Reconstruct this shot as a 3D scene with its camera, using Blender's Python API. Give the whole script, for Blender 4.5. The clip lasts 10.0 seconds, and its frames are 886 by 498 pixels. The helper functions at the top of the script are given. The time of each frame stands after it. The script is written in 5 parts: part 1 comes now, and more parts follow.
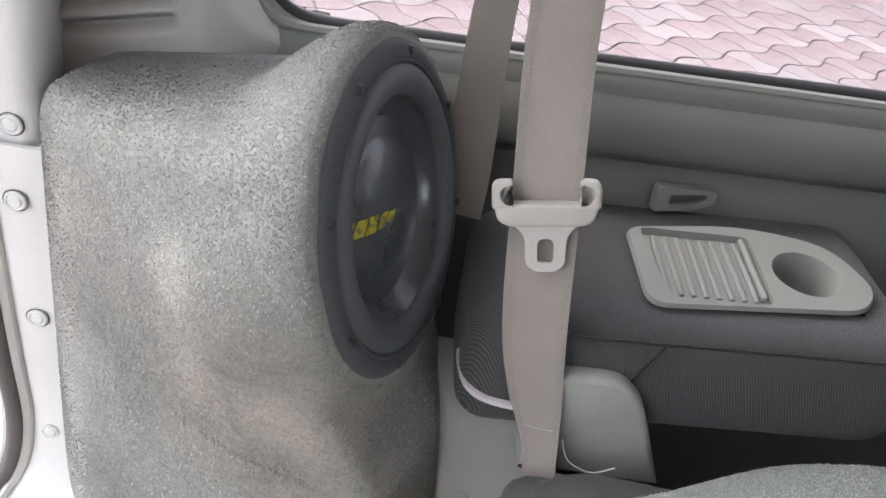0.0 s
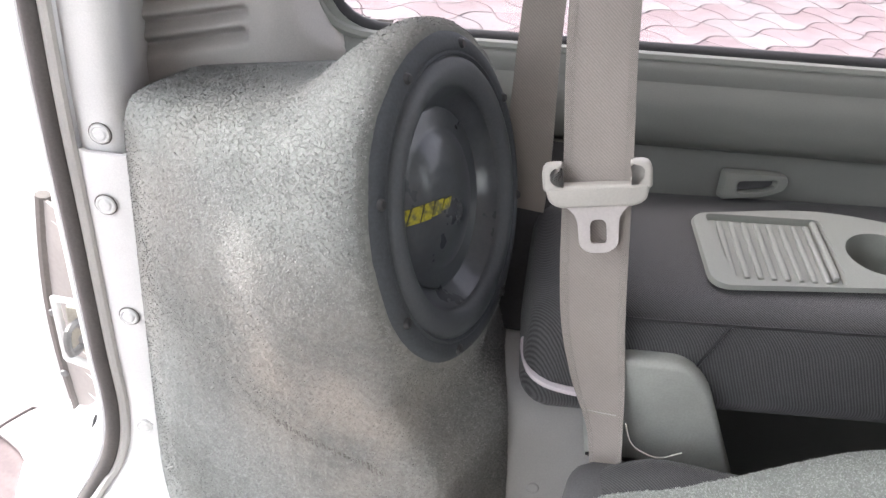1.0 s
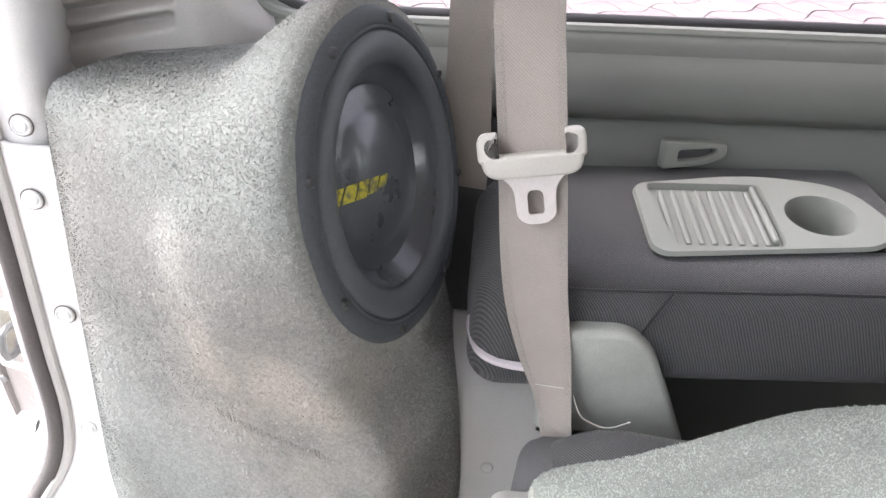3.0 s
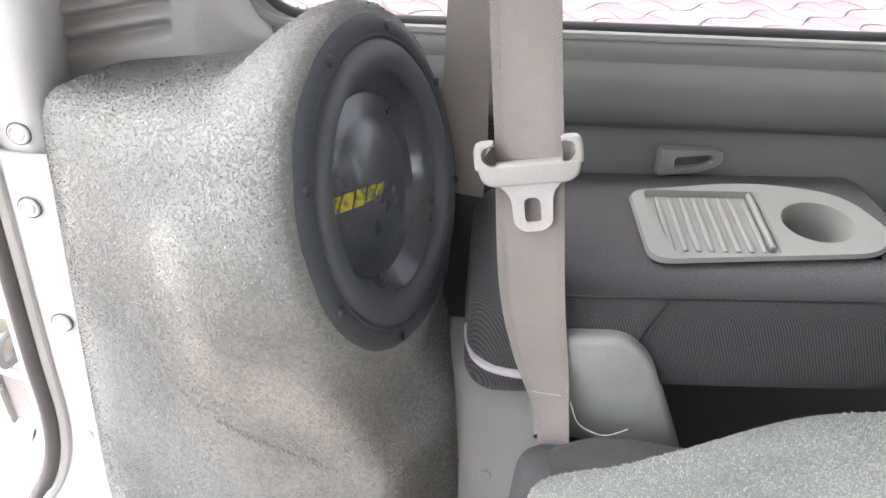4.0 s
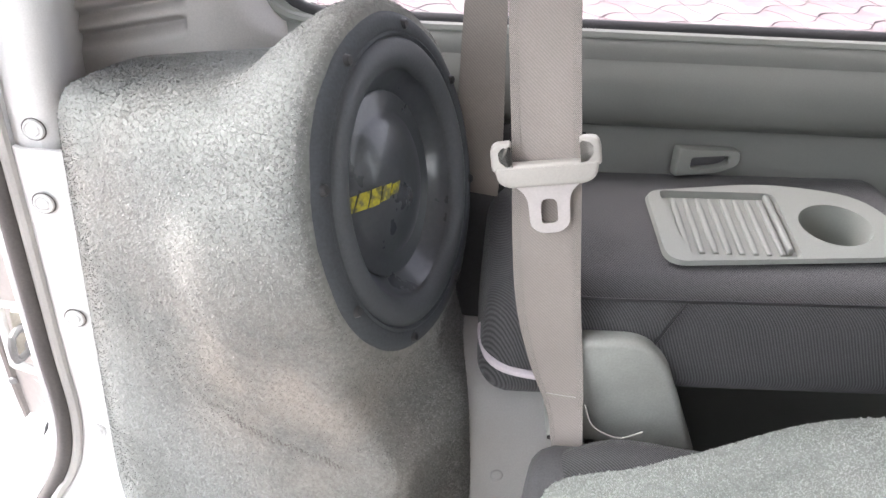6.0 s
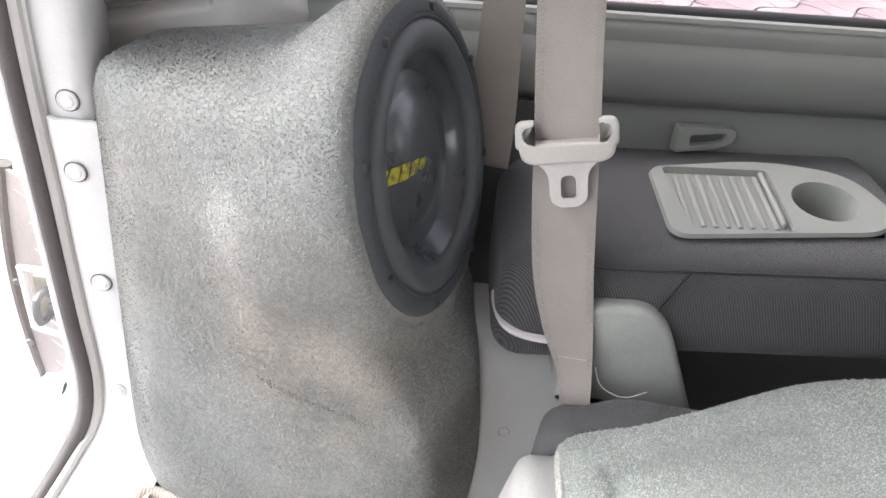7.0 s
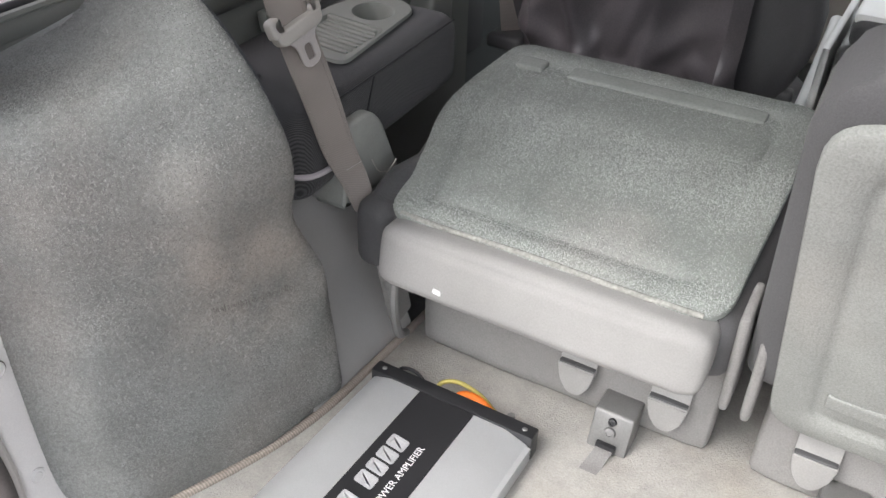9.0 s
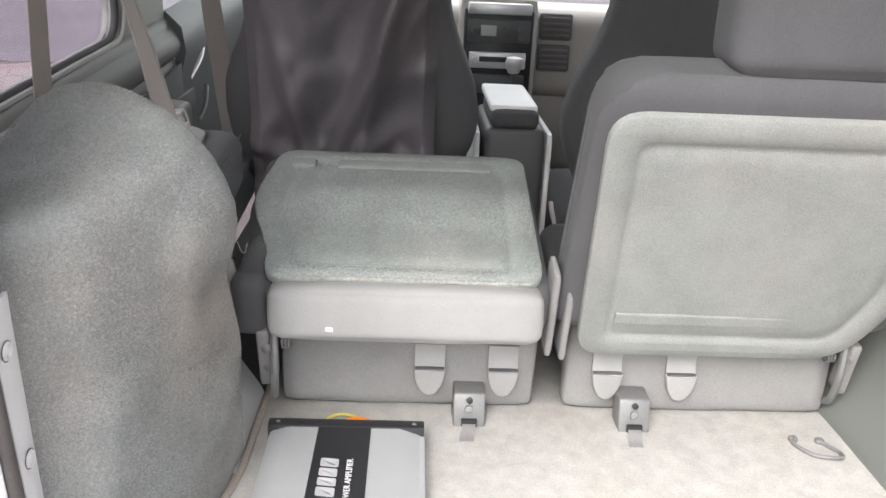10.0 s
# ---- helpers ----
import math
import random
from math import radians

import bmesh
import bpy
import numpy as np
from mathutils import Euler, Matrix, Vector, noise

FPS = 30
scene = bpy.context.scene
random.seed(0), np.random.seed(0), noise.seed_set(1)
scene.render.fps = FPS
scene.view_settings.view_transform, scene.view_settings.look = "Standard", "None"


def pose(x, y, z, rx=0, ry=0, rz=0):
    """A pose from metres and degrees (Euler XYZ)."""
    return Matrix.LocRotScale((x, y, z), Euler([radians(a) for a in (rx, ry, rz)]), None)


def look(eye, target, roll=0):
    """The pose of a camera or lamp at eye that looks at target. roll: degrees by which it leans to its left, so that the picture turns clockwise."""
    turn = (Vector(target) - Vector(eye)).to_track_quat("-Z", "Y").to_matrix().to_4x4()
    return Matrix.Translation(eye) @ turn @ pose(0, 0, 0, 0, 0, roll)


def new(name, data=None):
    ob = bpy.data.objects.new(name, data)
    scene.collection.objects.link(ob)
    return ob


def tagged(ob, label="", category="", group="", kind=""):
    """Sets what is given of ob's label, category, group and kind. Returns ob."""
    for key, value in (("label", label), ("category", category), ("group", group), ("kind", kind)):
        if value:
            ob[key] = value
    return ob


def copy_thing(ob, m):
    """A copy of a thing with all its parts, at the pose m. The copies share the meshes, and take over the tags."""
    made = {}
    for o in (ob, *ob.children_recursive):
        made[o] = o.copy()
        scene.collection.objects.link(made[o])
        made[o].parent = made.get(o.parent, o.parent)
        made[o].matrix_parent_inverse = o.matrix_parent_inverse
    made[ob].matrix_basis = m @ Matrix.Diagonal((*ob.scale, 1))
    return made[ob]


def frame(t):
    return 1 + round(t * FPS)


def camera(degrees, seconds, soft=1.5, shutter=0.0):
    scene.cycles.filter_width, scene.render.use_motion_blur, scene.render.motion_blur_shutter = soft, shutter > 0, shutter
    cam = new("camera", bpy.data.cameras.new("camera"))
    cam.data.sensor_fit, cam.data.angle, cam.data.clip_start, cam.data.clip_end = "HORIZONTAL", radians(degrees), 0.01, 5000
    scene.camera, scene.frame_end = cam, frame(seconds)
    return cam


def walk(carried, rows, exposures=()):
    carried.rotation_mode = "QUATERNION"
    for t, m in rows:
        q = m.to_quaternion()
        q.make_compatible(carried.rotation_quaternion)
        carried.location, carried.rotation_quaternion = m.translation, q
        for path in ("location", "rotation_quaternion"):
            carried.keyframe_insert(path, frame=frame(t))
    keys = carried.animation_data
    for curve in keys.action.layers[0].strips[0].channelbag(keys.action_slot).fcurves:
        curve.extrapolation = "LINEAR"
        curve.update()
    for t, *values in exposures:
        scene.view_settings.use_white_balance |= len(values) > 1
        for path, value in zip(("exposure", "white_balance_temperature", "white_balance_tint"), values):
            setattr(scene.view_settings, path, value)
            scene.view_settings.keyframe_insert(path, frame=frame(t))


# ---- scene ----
cam = camera(56.5, 10.0)
PATH = [
    (0, (0.0982, 0.0273, 1.4031), (0.3055, 1.6737, 0.2866), 13.87),
    (0.5, (0.1044, 0.0111, 1.4032), (0.1739, 1.6765, 0.2978), 10.56),
    (1, (0.1379, -0.0042, 1.3901), (0.0915, 1.6685, 0.2947), 7.39),
    (1.5, (0.1556, -0.0063, 1.3741), (0.1668, 1.6739, 0.2892), 6.54),
    (2, (0.1554, -0.0042, 1.3754), (0.1561, 1.6688, 0.2795), 6.11),
    (2.5, (0.1584, -0.0015, 1.3744), (0.1896, 1.6677, 0.2731), 6.52),
    (4, (0.1607, -0.0015, 1.3756), (0.2031, 1.6798, 0.2932), 6.34),
    (4.5, (0.1604, -0.0009, 1.3762), (0.1983, 1.6798, 0.2928), 6.35),
    (5, (0.1587, 0.0009, 1.3758), (0.2005, 1.6782, 0.2873), 6.52),
    (6.5, (0.1421, 0.0046, 1.3823), (0.1668, 1.6647, 0.2672), 6.66),
    (7, (0.1038, -0.0252, 1.4018), (0.2276, 1.595, 0.2358), 9.08),
    (7.5, (0.0238, -0.083, 1.4253), (0.3272, 1.5006, 0.2421), 10.33),
    (8, (-0.101, -0.1351, 1.4228), (0.5062, 1.3449, 0.2224), 9.41),
    (8.5, (-0.2674, -0.1435, 1.4146), (0.8047, 1.0869, 0.2584), 8.13),
    (9, (-0.474, -0.045, 1.4038), (0.9853, 0.7707, 0.3061), 2.52),
    (9.5, (-0.6985, 0.0828, 1.3653), (1.1324, 0.3479, 0.6052), 1.82),
    (10, (-0.8732, 0.2335, 1.3649), (0.9955, 0.1505, 0.6571), 2.72),
]
EXPOSURES = [(0.0, 2.44), (0.6, 2.72), (1.0, 2.72), (1.5, 2.6), (2.0, 2.9), (2.5, 3.02), (6.4, 3.02), (7.0, 2.8), (7.5, 2.4), (8.0, 2.0), (8.5, 1.8), (9.0, 1.65), (9.5, 1.62), (10.0, 1.8)]
walk(cam, [(t, look(eye, target, roll)) for t, eye, target, roll in PATH], EXPOSURES)

# ---------------------------------------------------------------- world and light
world = bpy.data.worlds.new("overcast_sky")
scene.world = world
world.use_nodes = True
wn = world.node_tree.nodes
sky = wn.new("ShaderNodeTexSky")
sky.sky_type, sky.sun_disc = "NISHITA", False
sky.sun_elevation, sky.sun_rotation = radians(48), radians(-63)
sky.air_density, sky.dust_density, sky.ozone_density = 1.0, 3.5, 1.0
grey = wn.new("ShaderNodeHueSaturation")
grey.inputs["Saturation"].default_value = 0.30
world.node_tree.links.new(sky.outputs[0], grey.inputs["Color"])
world.node_tree.links.new(grey.outputs[0], wn["Background"].inputs[0])
wn["Background"].inputs[1].default_value = 0.15
sun_data = bpy.data.lights.new("sun", "SUN")
sun_data.energy, sun_data.angle, sun_data.color = 0.75, radians(60), (0.99, 0.99, 1.0)
sun = new("sun", sun_data)
sun.matrix_world = look((-4.5, 2.3, 5.6), (0, 0, 0.6))
# fill lamp added in the windscreen's opening, over and above the sky's light
glow_data = bpy.data.lights.new("windscreen_daylight", "AREA")
glow_data.shape, glow_data.size, glow_data.size_y, glow_data.energy = "RECTANGLE", 1.4, 0.8, 2.4
glow = new("windscreen_daylight", glow_data)
glow.matrix_world = look((2.06, 0, 1.30), (1.35, 0, 0.62))


# ---------------------------------------------------------------- materials
def shader(name):
    m = bpy.data.materials.new(name)
    m.use_nodes = True
    return m, m.node_tree.nodes, m.node_tree.links, m.node_tree.nodes["Principled BSDF"]


def ranged(n, l, source, lo, hi, out_lo, out_hi):
    r = n.new("ShaderNodeMapRange")
    for i, v in enumerate((lo, hi, out_lo, out_hi)):
        r.inputs[i + 1].default_value = v
    l.new(source, r.inputs[0])
    return r.outputs[0]


def times(n, l, a, b):
    m = n.new("ShaderNodeMath")
    m.operation = "MULTIPLY"
    l.new(a, m.inputs[0])
    l.new(b, m.inputs[1])
    return m.outputs[0]


def surface(name, col, rough=0.6, metal=0.0, grain=300, gamt=0.12, blot=7, bamt=0.1, bump=0.2, dist=0.001,
            col2=None, mix2=(0.5, 0.7), blot2=3, weave=0, weave_dir="DIAGONAL", wamt=0.3, sheen=0.0, coat=0.0, shift=0.0, pile=0, tilt=1.0, island=0.0, stain=None):
    """A surface with colour varied at two scales, fine relief and, where asked, a woven rib."""
    m, n, l, p = shader(name)
    tc = n.new("ShaderNodeTexCoord")
    fine, broad = n.new("ShaderNodeTexNoise"), n.new("ShaderNodeTexNoise")
    fine.inputs["Scale"].default_value, fine.inputs["Detail"].default_value = grain, 3
    broad.inputs["Scale"].default_value, broad.inputs["Detail"].default_value = blot, 5
    broad.inputs["Roughness"].default_value = 0.62
    l.new(tc.outputs["Object"], fine.inputs[0])
    l.new(tc.outputs["Object"], broad.inputs[0])
    value = times(n, l, ranged(n, l, fine.outputs[0], 0.3, 0.7, 1 - gamt, 1 + gamt), ranged(n, l, broad.outputs[0], 0.3, 0.7, 1 - bamt, 1 + bamt))
    height = fine.outputs[0]
    if pile:
        loops = n.new("ShaderNodeTexVoronoi")
        l.new(tc.outputs["Object"], loops.inputs["Vector"])
        loops.inputs["Scale"].default_value = pile
        nub = ranged(n, l, loops.outputs["Distance"], 0.1, 0.75, 1, 0)
        value = times(n, l, value, ranged(n, l, nub, 0, 1, 0.62, 1.2))
        height = nub
    if weave:
        w = n.new("ShaderNodeTexWave")
        w.bands_direction, w.wave_profile = weave_dir, "SIN"
        w.inputs["Scale"].default_value, w.inputs["Distortion"].default_value = weave, 0.6
        w.inputs["Detail"].default_value, w.inputs["Detail Scale"].default_value = 1.0, 3.0
        lean = n.new("ShaderNodeMapping")
        lean.inputs["Scale"].default_value = (1, 1, tilt)
        l.new(tc.outputs["Object"], lean.inputs[0])
        l.new(lean.outputs[0], w.inputs[0])
        value = times(n, l, value, ranged(n, l, w.outputs["Fac"], 0, 1, 1 - wamt, 1 + wamt * 0.6))
        height = w.outputs["Fac"]
    if shift:
        info = n.new("ShaderNodeObjectInfo")
        value = times(n, l, value, ranged(n, l, info.outputs["Random"], 0, 1, 1 - shift, 1 + shift))
    if island:
        each = n.new("ShaderNodeNewGeometry")
        value = times(n, l, value, ranged(n, l, each.outputs["Random Per Island"], 0, 1, 1 - island, 1 + island))
    base = n.new("ShaderNodeMixRGB")
    base.inputs[1].default_value, base.inputs[2].default_value = (*col, 1), (*(col2 or col), 1)
    base.inputs[0].default_value = 0
    if col2:
        third = n.new("ShaderNodeTexNoise")
        third.inputs["Scale"].default_value, third.inputs["Detail"].default_value = blot2, 4
        l.new(tc.outputs["Object"], third.inputs[0])
        l.new(ranged(n, l, third.outputs[0], *mix2, 0, 1), base.inputs[0])
    if stain:
        away = n.new("ShaderNodeVectorMath")
        away.operation = "DISTANCE"
        away.inputs[1].default_value = stain[0]
        l.new(tc.outputs["Object"], away.inputs[0])
        dusty = n.new("ShaderNodeMixRGB")
        dusty.inputs[2].default_value = (*stain[2], 1)
        l.new(times(n, l, ranged(n, l, away.outputs["Value"], stain[1], stain[1] * 0.25, 0, 1), ranged(n, l, broad.outputs[0], 0.35, 0.6, 0.3, 1)), dusty.inputs[0])
        l.new(base.outputs[0], dusty.inputs[1])
        base = dusty
    scale = n.new("ShaderNodeVectorMath")
    scale.operation = "SCALE"
    l.new(base.outputs[0], scale.inputs[0])
    l.new(value, scale.inputs["Scale"])
    l.new(scale.outputs[0], p.inputs["Base Color"])
    l.new(ranged(n, l, broad.outputs[0], 0.3, 0.7, max(rough - 0.06, 0.02), min(rough + 0.06, 1)), p.inputs["Roughness"])
    p.inputs["Metallic"].default_value = metal
    p.inputs["Sheen Weight"].default_value = sheen
    p.inputs["Coat Weight"].default_value = coat
    if bump:
        b = n.new("ShaderNodeBump")
        b.inputs["Strength"].default_value, b.inputs["Distance"].default_value = bump, dist
        l.new(height, b.inputs["Height"])
        l.new(b.outputs[0], p.inputs["Normal"])
    return m


def pane_glass(name, tint):
    m, n, l, p = shader(name)
    out = n["Material Output"]
    clear, gloss, mix = (n.new("ShaderNode" + k) for k in ("BsdfTransparent", "BsdfGlossy", "MixShader"))
    clear.inputs[0].default_value = (*tint, 1)
    gloss.inputs["Roughness"].default_value = 0.02
    mix.inputs[0].default_value = 0.05
    l.new(clear.outputs[0], mix.inputs[1])
    l.new(gloss.outputs[0], mix.inputs[2])
    l.new(mix.outputs[0], out.inputs[0])
    return m


BOX_DUST = ((0.05, -0.145, 0.295), 0.17, (0.29, 0.262, 0.236))
BOX_CARPET = surface("grey_fleece_carpet", (0.205, 0.212, 0.202), 0.95, grain=260, gamt=0.15, blot=14, bamt=0.12, bump=0.5, dist=0.0009,
                     col2=(0.21, 0.199, 0.185), mix2=(0.45, 0.72), blot2=5, stain=BOX_DUST)
BOX_PILE = surface("grey_fleece_pile", (0.268, 0.270, 0.262), 0.95, grain=260, gamt=0.10, blot=14, bamt=0.14, bump=0,
                   col2=(0.275, 0.261, 0.245), mix2=(0.45, 0.72), blot2=5, island=0.13, stain=BOX_DUST)
BOARD_CARPET = surface("pale_green_grey_carpet", (0.24, 0.255, 0.24), 0.95, grain=300, gamt=0.12, blot=12, bamt=0.13, bump=0.5, dist=0.0009,
                       col2=(0.33, 0.33, 0.31), mix2=(0.48, 0.66), blot2=4)
BOARD_PILE = surface("pale_green_grey_pile", (0.345, 0.367, 0.348), 0.95, grain=300, gamt=0.10, blot=12, bamt=0.13, bump=0,
                     col2=(0.375, 0.375, 0.358), mix2=(0.48, 0.66), blot2=4, island=0.12)
BOARD_CARPET_PALE = surface("pale_grey_carpet", (0.245, 0.25, 0.238), 0.95, grain=520, gamt=0.16, blot=9, bamt=0.12, bump=0.5, dist=0.0014,
                            col2=(0.265, 0.254, 0.236), mix2=(0.45, 0.7), blot2=4)
SEAT_SKIRT = surface("taupe_felt", (0.22, 0.212, 0.208), 0.9, grain=500, gamt=0.12, blot=8, bamt=0.1, bump=0.4, dist=0.001)
STRAP_PALE = surface("pale_strap_vinyl", (0.30, 0.293, 0.286), 0.6, grain=500, gamt=0.06, blot=9, bamt=0.09, bump=0.25, dist=0.0008)
SEAT_VINYL = surface("pale_taupe_vinyl", (0.275, 0.268, 0.262), 0.7, grain=500, gamt=0.06, blot=9, bamt=0.09, bump=0.25, dist=0.0008)
FLOOR_CARPET = surface("cream_floor_carpet", (0.375, 0.362, 0.338), 0.95, grain=420, gamt=0.10, blot=34, bamt=0.12, bump=0.5, dist=0.002,
                       col2=(0.36, 0.335, 0.30), mix2=(0.52, 0.75), blot2=7)
WORN_EDGE = surface("worn_pale_backing", (0.30, 0.298, 0.275), 0.95, grain=240, gamt=0.2, blot=30, bamt=0.25, bump=0.6, dist=0.002)
FLOOR_EDGE = surface("taupe_binding", (0.36, 0.31, 0.27), 0.9, grain=300, gamt=0.15, bump=0.5, weave=90, weave_dir="X", wamt=0.25, dist=0.001)
TRIM_GREEN = surface("grey_green_plastic", (0.155, 0.161, 0.149), 0.55, grain=900, gamt=0.05, blot=5, bamt=0.05, bump=0.15, dist=0.0004)
TRIM_COVER = surface("scuffed_grey_green_plastic", (0.31, 0.318, 0.295), 0.55, grain=500, gamt=0.06, blot=25, bamt=0.1, bump=0.3, dist=0.0005)
TRIM_DOOR = surface("dark_grey_green_plastic", (0.085, 0.092, 0.092), 0.55, grain=900, gamt=0.05, blot=5, bamt=0.06, bump=0.15, dist=0.0004)
TRIM_LIGHT = surface("light_grey_plastic", (0.225, 0.233, 0.215), 0.5, grain=900, gamt=0.05, blot=6, bamt=0.06, bump=0.15, dist=0.0004)
TRIM_BEIGE = surface("warm_grey_plastic", (0.41, 0.40, 0.387), 0.5, grain=700, gamt=0.05, blot=7, bamt=0.07, bump=0.25, dist=0.0005)
TRIM_PILLAR = surface("pale_pillar_plastic", (0.68, 0.67, 0.66), 0.5, grain=700, gamt=0.05, blot=8, bamt=0.06, bump=0.25, dist=0.0005)
TRIM_TAUPE = surface("taupe_quarter_plastic", (0.47, 0.452, 0.43), 0.55, grain=700, gamt=0.06, blot=9, bamt=0.1, bump=0.3, dist=0.0006)
FABRIC_DARK = surface("charcoal_ribbed_fabric", (0.065, 0.065, 0.068), 0.9, grain=900, gamt=0.15, blot=8, bamt=0.08, bump=0.5, dist=0.0008,
                      weave=240, wamt=0.55, sheen=0.1, tilt=0.45)
FABRIC_SEAT = surface("dark_grey_seat_fabric", (0.078, 0.077, 0.08), 0.92, grain=700, gamt=0.14, blot=8, bamt=0.1, bump=0.3, dist=0.0008, sheen=0.06)
BELT = surface("beige_webbing", (0.295, 0.262, 0.243), 0.75, grain=800, gamt=0.06, blot=18, bamt=0.07, bump=0.3, dist=0.0004, weave=230, wamt=0.12)
BELT_EDGE = surface("beige_webbing_selvedge", (0.30, 0.27, 0.25), 0.75, grain=800, gamt=0.08, blot=18, bamt=0.07, bump=0.5, dist=0.0006, weave=420, wamt=0.35)
# darker copy of the beige webbing, with the shade put into its colour
BELT_SHADED = surface("beige_webbing_shaded", (0.24, 0.21, 0.19), 0.8, grain=800, gamt=0.06, blot=18, bamt=0.07, bump=0.3, dist=0.0004, weave=230, wamt=0.12)
TONGUE_PLASTIC = surface("cream_grey_plastic", (0.43, 0.41, 0.38), 0.45, grain=600, gamt=0.04, blot=20, bamt=0.05, bump=0.1, dist=0.0004)
STEEL = surface("zinc_plated_steel", (0.21, 0.207, 0.205), 0.5, 0.4, grain=500, gamt=0.08, blot=30, bamt=0.15, bump=0.1, dist=0.0004)
OLIVE_ZINC = surface("yellow_passivated_zinc", (0.36, 0.345, 0.29), 0.45, 0.4, grain=400, gamt=0.1, blot=40, bamt=0.15, bump=0.1, dist=0.0004)
STEEL_SOFT = surface("satin_steel", (0.62, 0.58, 0.57), 0.42, 0.55, grain=500, gamt=0.04, blot=30, bamt=0.06, bump=0.05, dist=0.0003)
SILVER = surface("brushed_silver_aluminium", (0.70, 0.71, 0.72), 0.38, 0.6, grain=700, gamt=0.03, blot=9, bamt=0.05, bump=0.08, dist=0.0003)
BLACK_PAINT = surface("black_satin_paint", (0.022, 0.022, 0.024), 0.4, grain=600, gamt=0.1, blot=12, bamt=0.15, bump=0.08, dist=0.0003)
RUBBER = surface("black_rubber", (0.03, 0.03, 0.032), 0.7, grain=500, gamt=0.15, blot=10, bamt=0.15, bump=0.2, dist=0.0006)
SEAL = surface("dark_weatherstrip_rubber", (0.085, 0.075, 0.072), 0.6, grain=500, gamt=0.12, blot=15, bamt=0.15, bump=0.25, dist=0.0006)
CONE = surface("charcoal_speaker_cone", (0.062, 0.067, 0.075), 0.3, grain=200, gamt=0.1, blot=10, bamt=0.1, bump=0.1, dist=0.0005, coat=0.3)
SURROUND = surface("black_foam_surround", (0.07, 0.075, 0.082), 0.5, grain=400, gamt=0.1, blot=12, bamt=0.1, bump=0.15, dist=0.0005)
GASKET = surface("black_ring_gasket", (0.052, 0.057, 0.064), 0.75, grain=400, gamt=0.15, blot=14, bamt=0.12, bump=0.25, dist=0.0006)
YELLOW = surface("yellow_print", (0.46, 0.40, 0.03), 0.5, grain=400, gamt=0.2, bump=0.0, col2=(0.16, 0.15, 0.05), mix2=(0.48, 0.6), blot2=140)
WHITE_PAINT = surface("white_car_paint", (0.80, 0.80, 0.80), 0.25, grain=300, gamt=0.015, blot=2, bamt=0.02, bump=0.0, coat=0.4)
LAMP_LENS = surface("grey_ribbed_lens", (0.30, 0.275, 0.26), 0.35, grain=200, gamt=0.06, blot=12, bamt=0.1, bump=0.1, dist=0.0006)
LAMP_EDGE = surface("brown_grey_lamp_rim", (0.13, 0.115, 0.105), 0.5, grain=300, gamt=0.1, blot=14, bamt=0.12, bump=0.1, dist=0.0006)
HEADLINER = surface("pale_grey_headliner", (0.70, 0.70, 0.68), 0.95, grain=500, gamt=0.08, blot=4, bamt=0.05, bump=0.3, dist=0.0008)
CONSOLE_PALE = surface("off_white_console_plastic", (0.80, 0.80, 0.79), 0.45, grain=600, gamt=0.04, blot=9, bamt=0.06, bump=0.1, dist=0.0004)
LEATHER = surface("black_brown_leather", (0.10, 0.092, 0.098), 0.38, grain=350, gamt=0.12, blot=8, bamt=0.15, bump=0.35, dist=0.001, col2=(0.10, 0.087, 0.089), mix2=(0.45, 0.7), blot2=4, coat=0.1)
DASH = surface("brown_grey_dash_plastic", (0.34, 0.315, 0.29), 0.6, grain=600, gamt=0.07, blot=7, bamt=0.08, bump=0.2, dist=0.0005)
DARK_PLASTIC = surface("dark_grey_plastic", (0.08, 0.08, 0.083), 0.5, grain=600, gamt=0.08, blot=8, bamt=0.1, bump=0.15, dist=0.0005)
ORANGE = surface("orange_cable_sheath", (0.85, 0.20, 0.02), 0.45, grain=300, gamt=0.08, bump=0.0)
OLIVE = surface("yellow_olive_cable", (0.42, 0.36, 0.10), 0.5, grain=300, gamt=0.08, bump=0.0)
PRINT_GREY = surface("silver_grey_print", (0.42, 0.42, 0.43), 0.45, grain=400, gamt=0.06, bump=0.0)
PRINT_WHITE = surface("white_print", (0.75, 0.75, 0.75), 0.5, grain=400, gamt=0.05, bump=0.0)
PIPING = surface("pale_lilac_piping", (0.58, 0.53, 0.56), 0.7, grain=600, gamt=0.06, bump=0.2, dist=0.0005)
SCREEN = surface("green_grey_display", (0.36, 0.38, 0.36), 0.2, grain=100, gamt=0.03, bump=0.0)
PAVER_PINK = surface("pink_paver", (0.275, 0.214, 0.217), 0.9, grain=60, gamt=0.10, blot=3, bamt=0.10, bump=0.3, dist=0.003, col2=(0.30, 0.258, 0.257), mix2=(0.46, 0.6), blot2=0.9, shift=0.08)
PAVER_PALE = surface("pale_pink_paver", (0.31, 0.277, 0.275), 0.9, grain=60, gamt=0.10, blot=3, bamt=0.10, bump=0.3, dist=0.003, shift=0.08)
JOINT = surface("sandy_ground", (0.165, 0.13, 0.13), 0.95, grain=40, gamt=0.15, blot=1.5, bamt=0.12, bump=0.5, dist=0.004)
SLAB = surface("grey_pink_slab", (0.345, 0.30, 0.287), 0.9, grain=50, gamt=0.10, blot=2, bamt=0.10, bump=0.3, dist=0.003, shift=0.06)
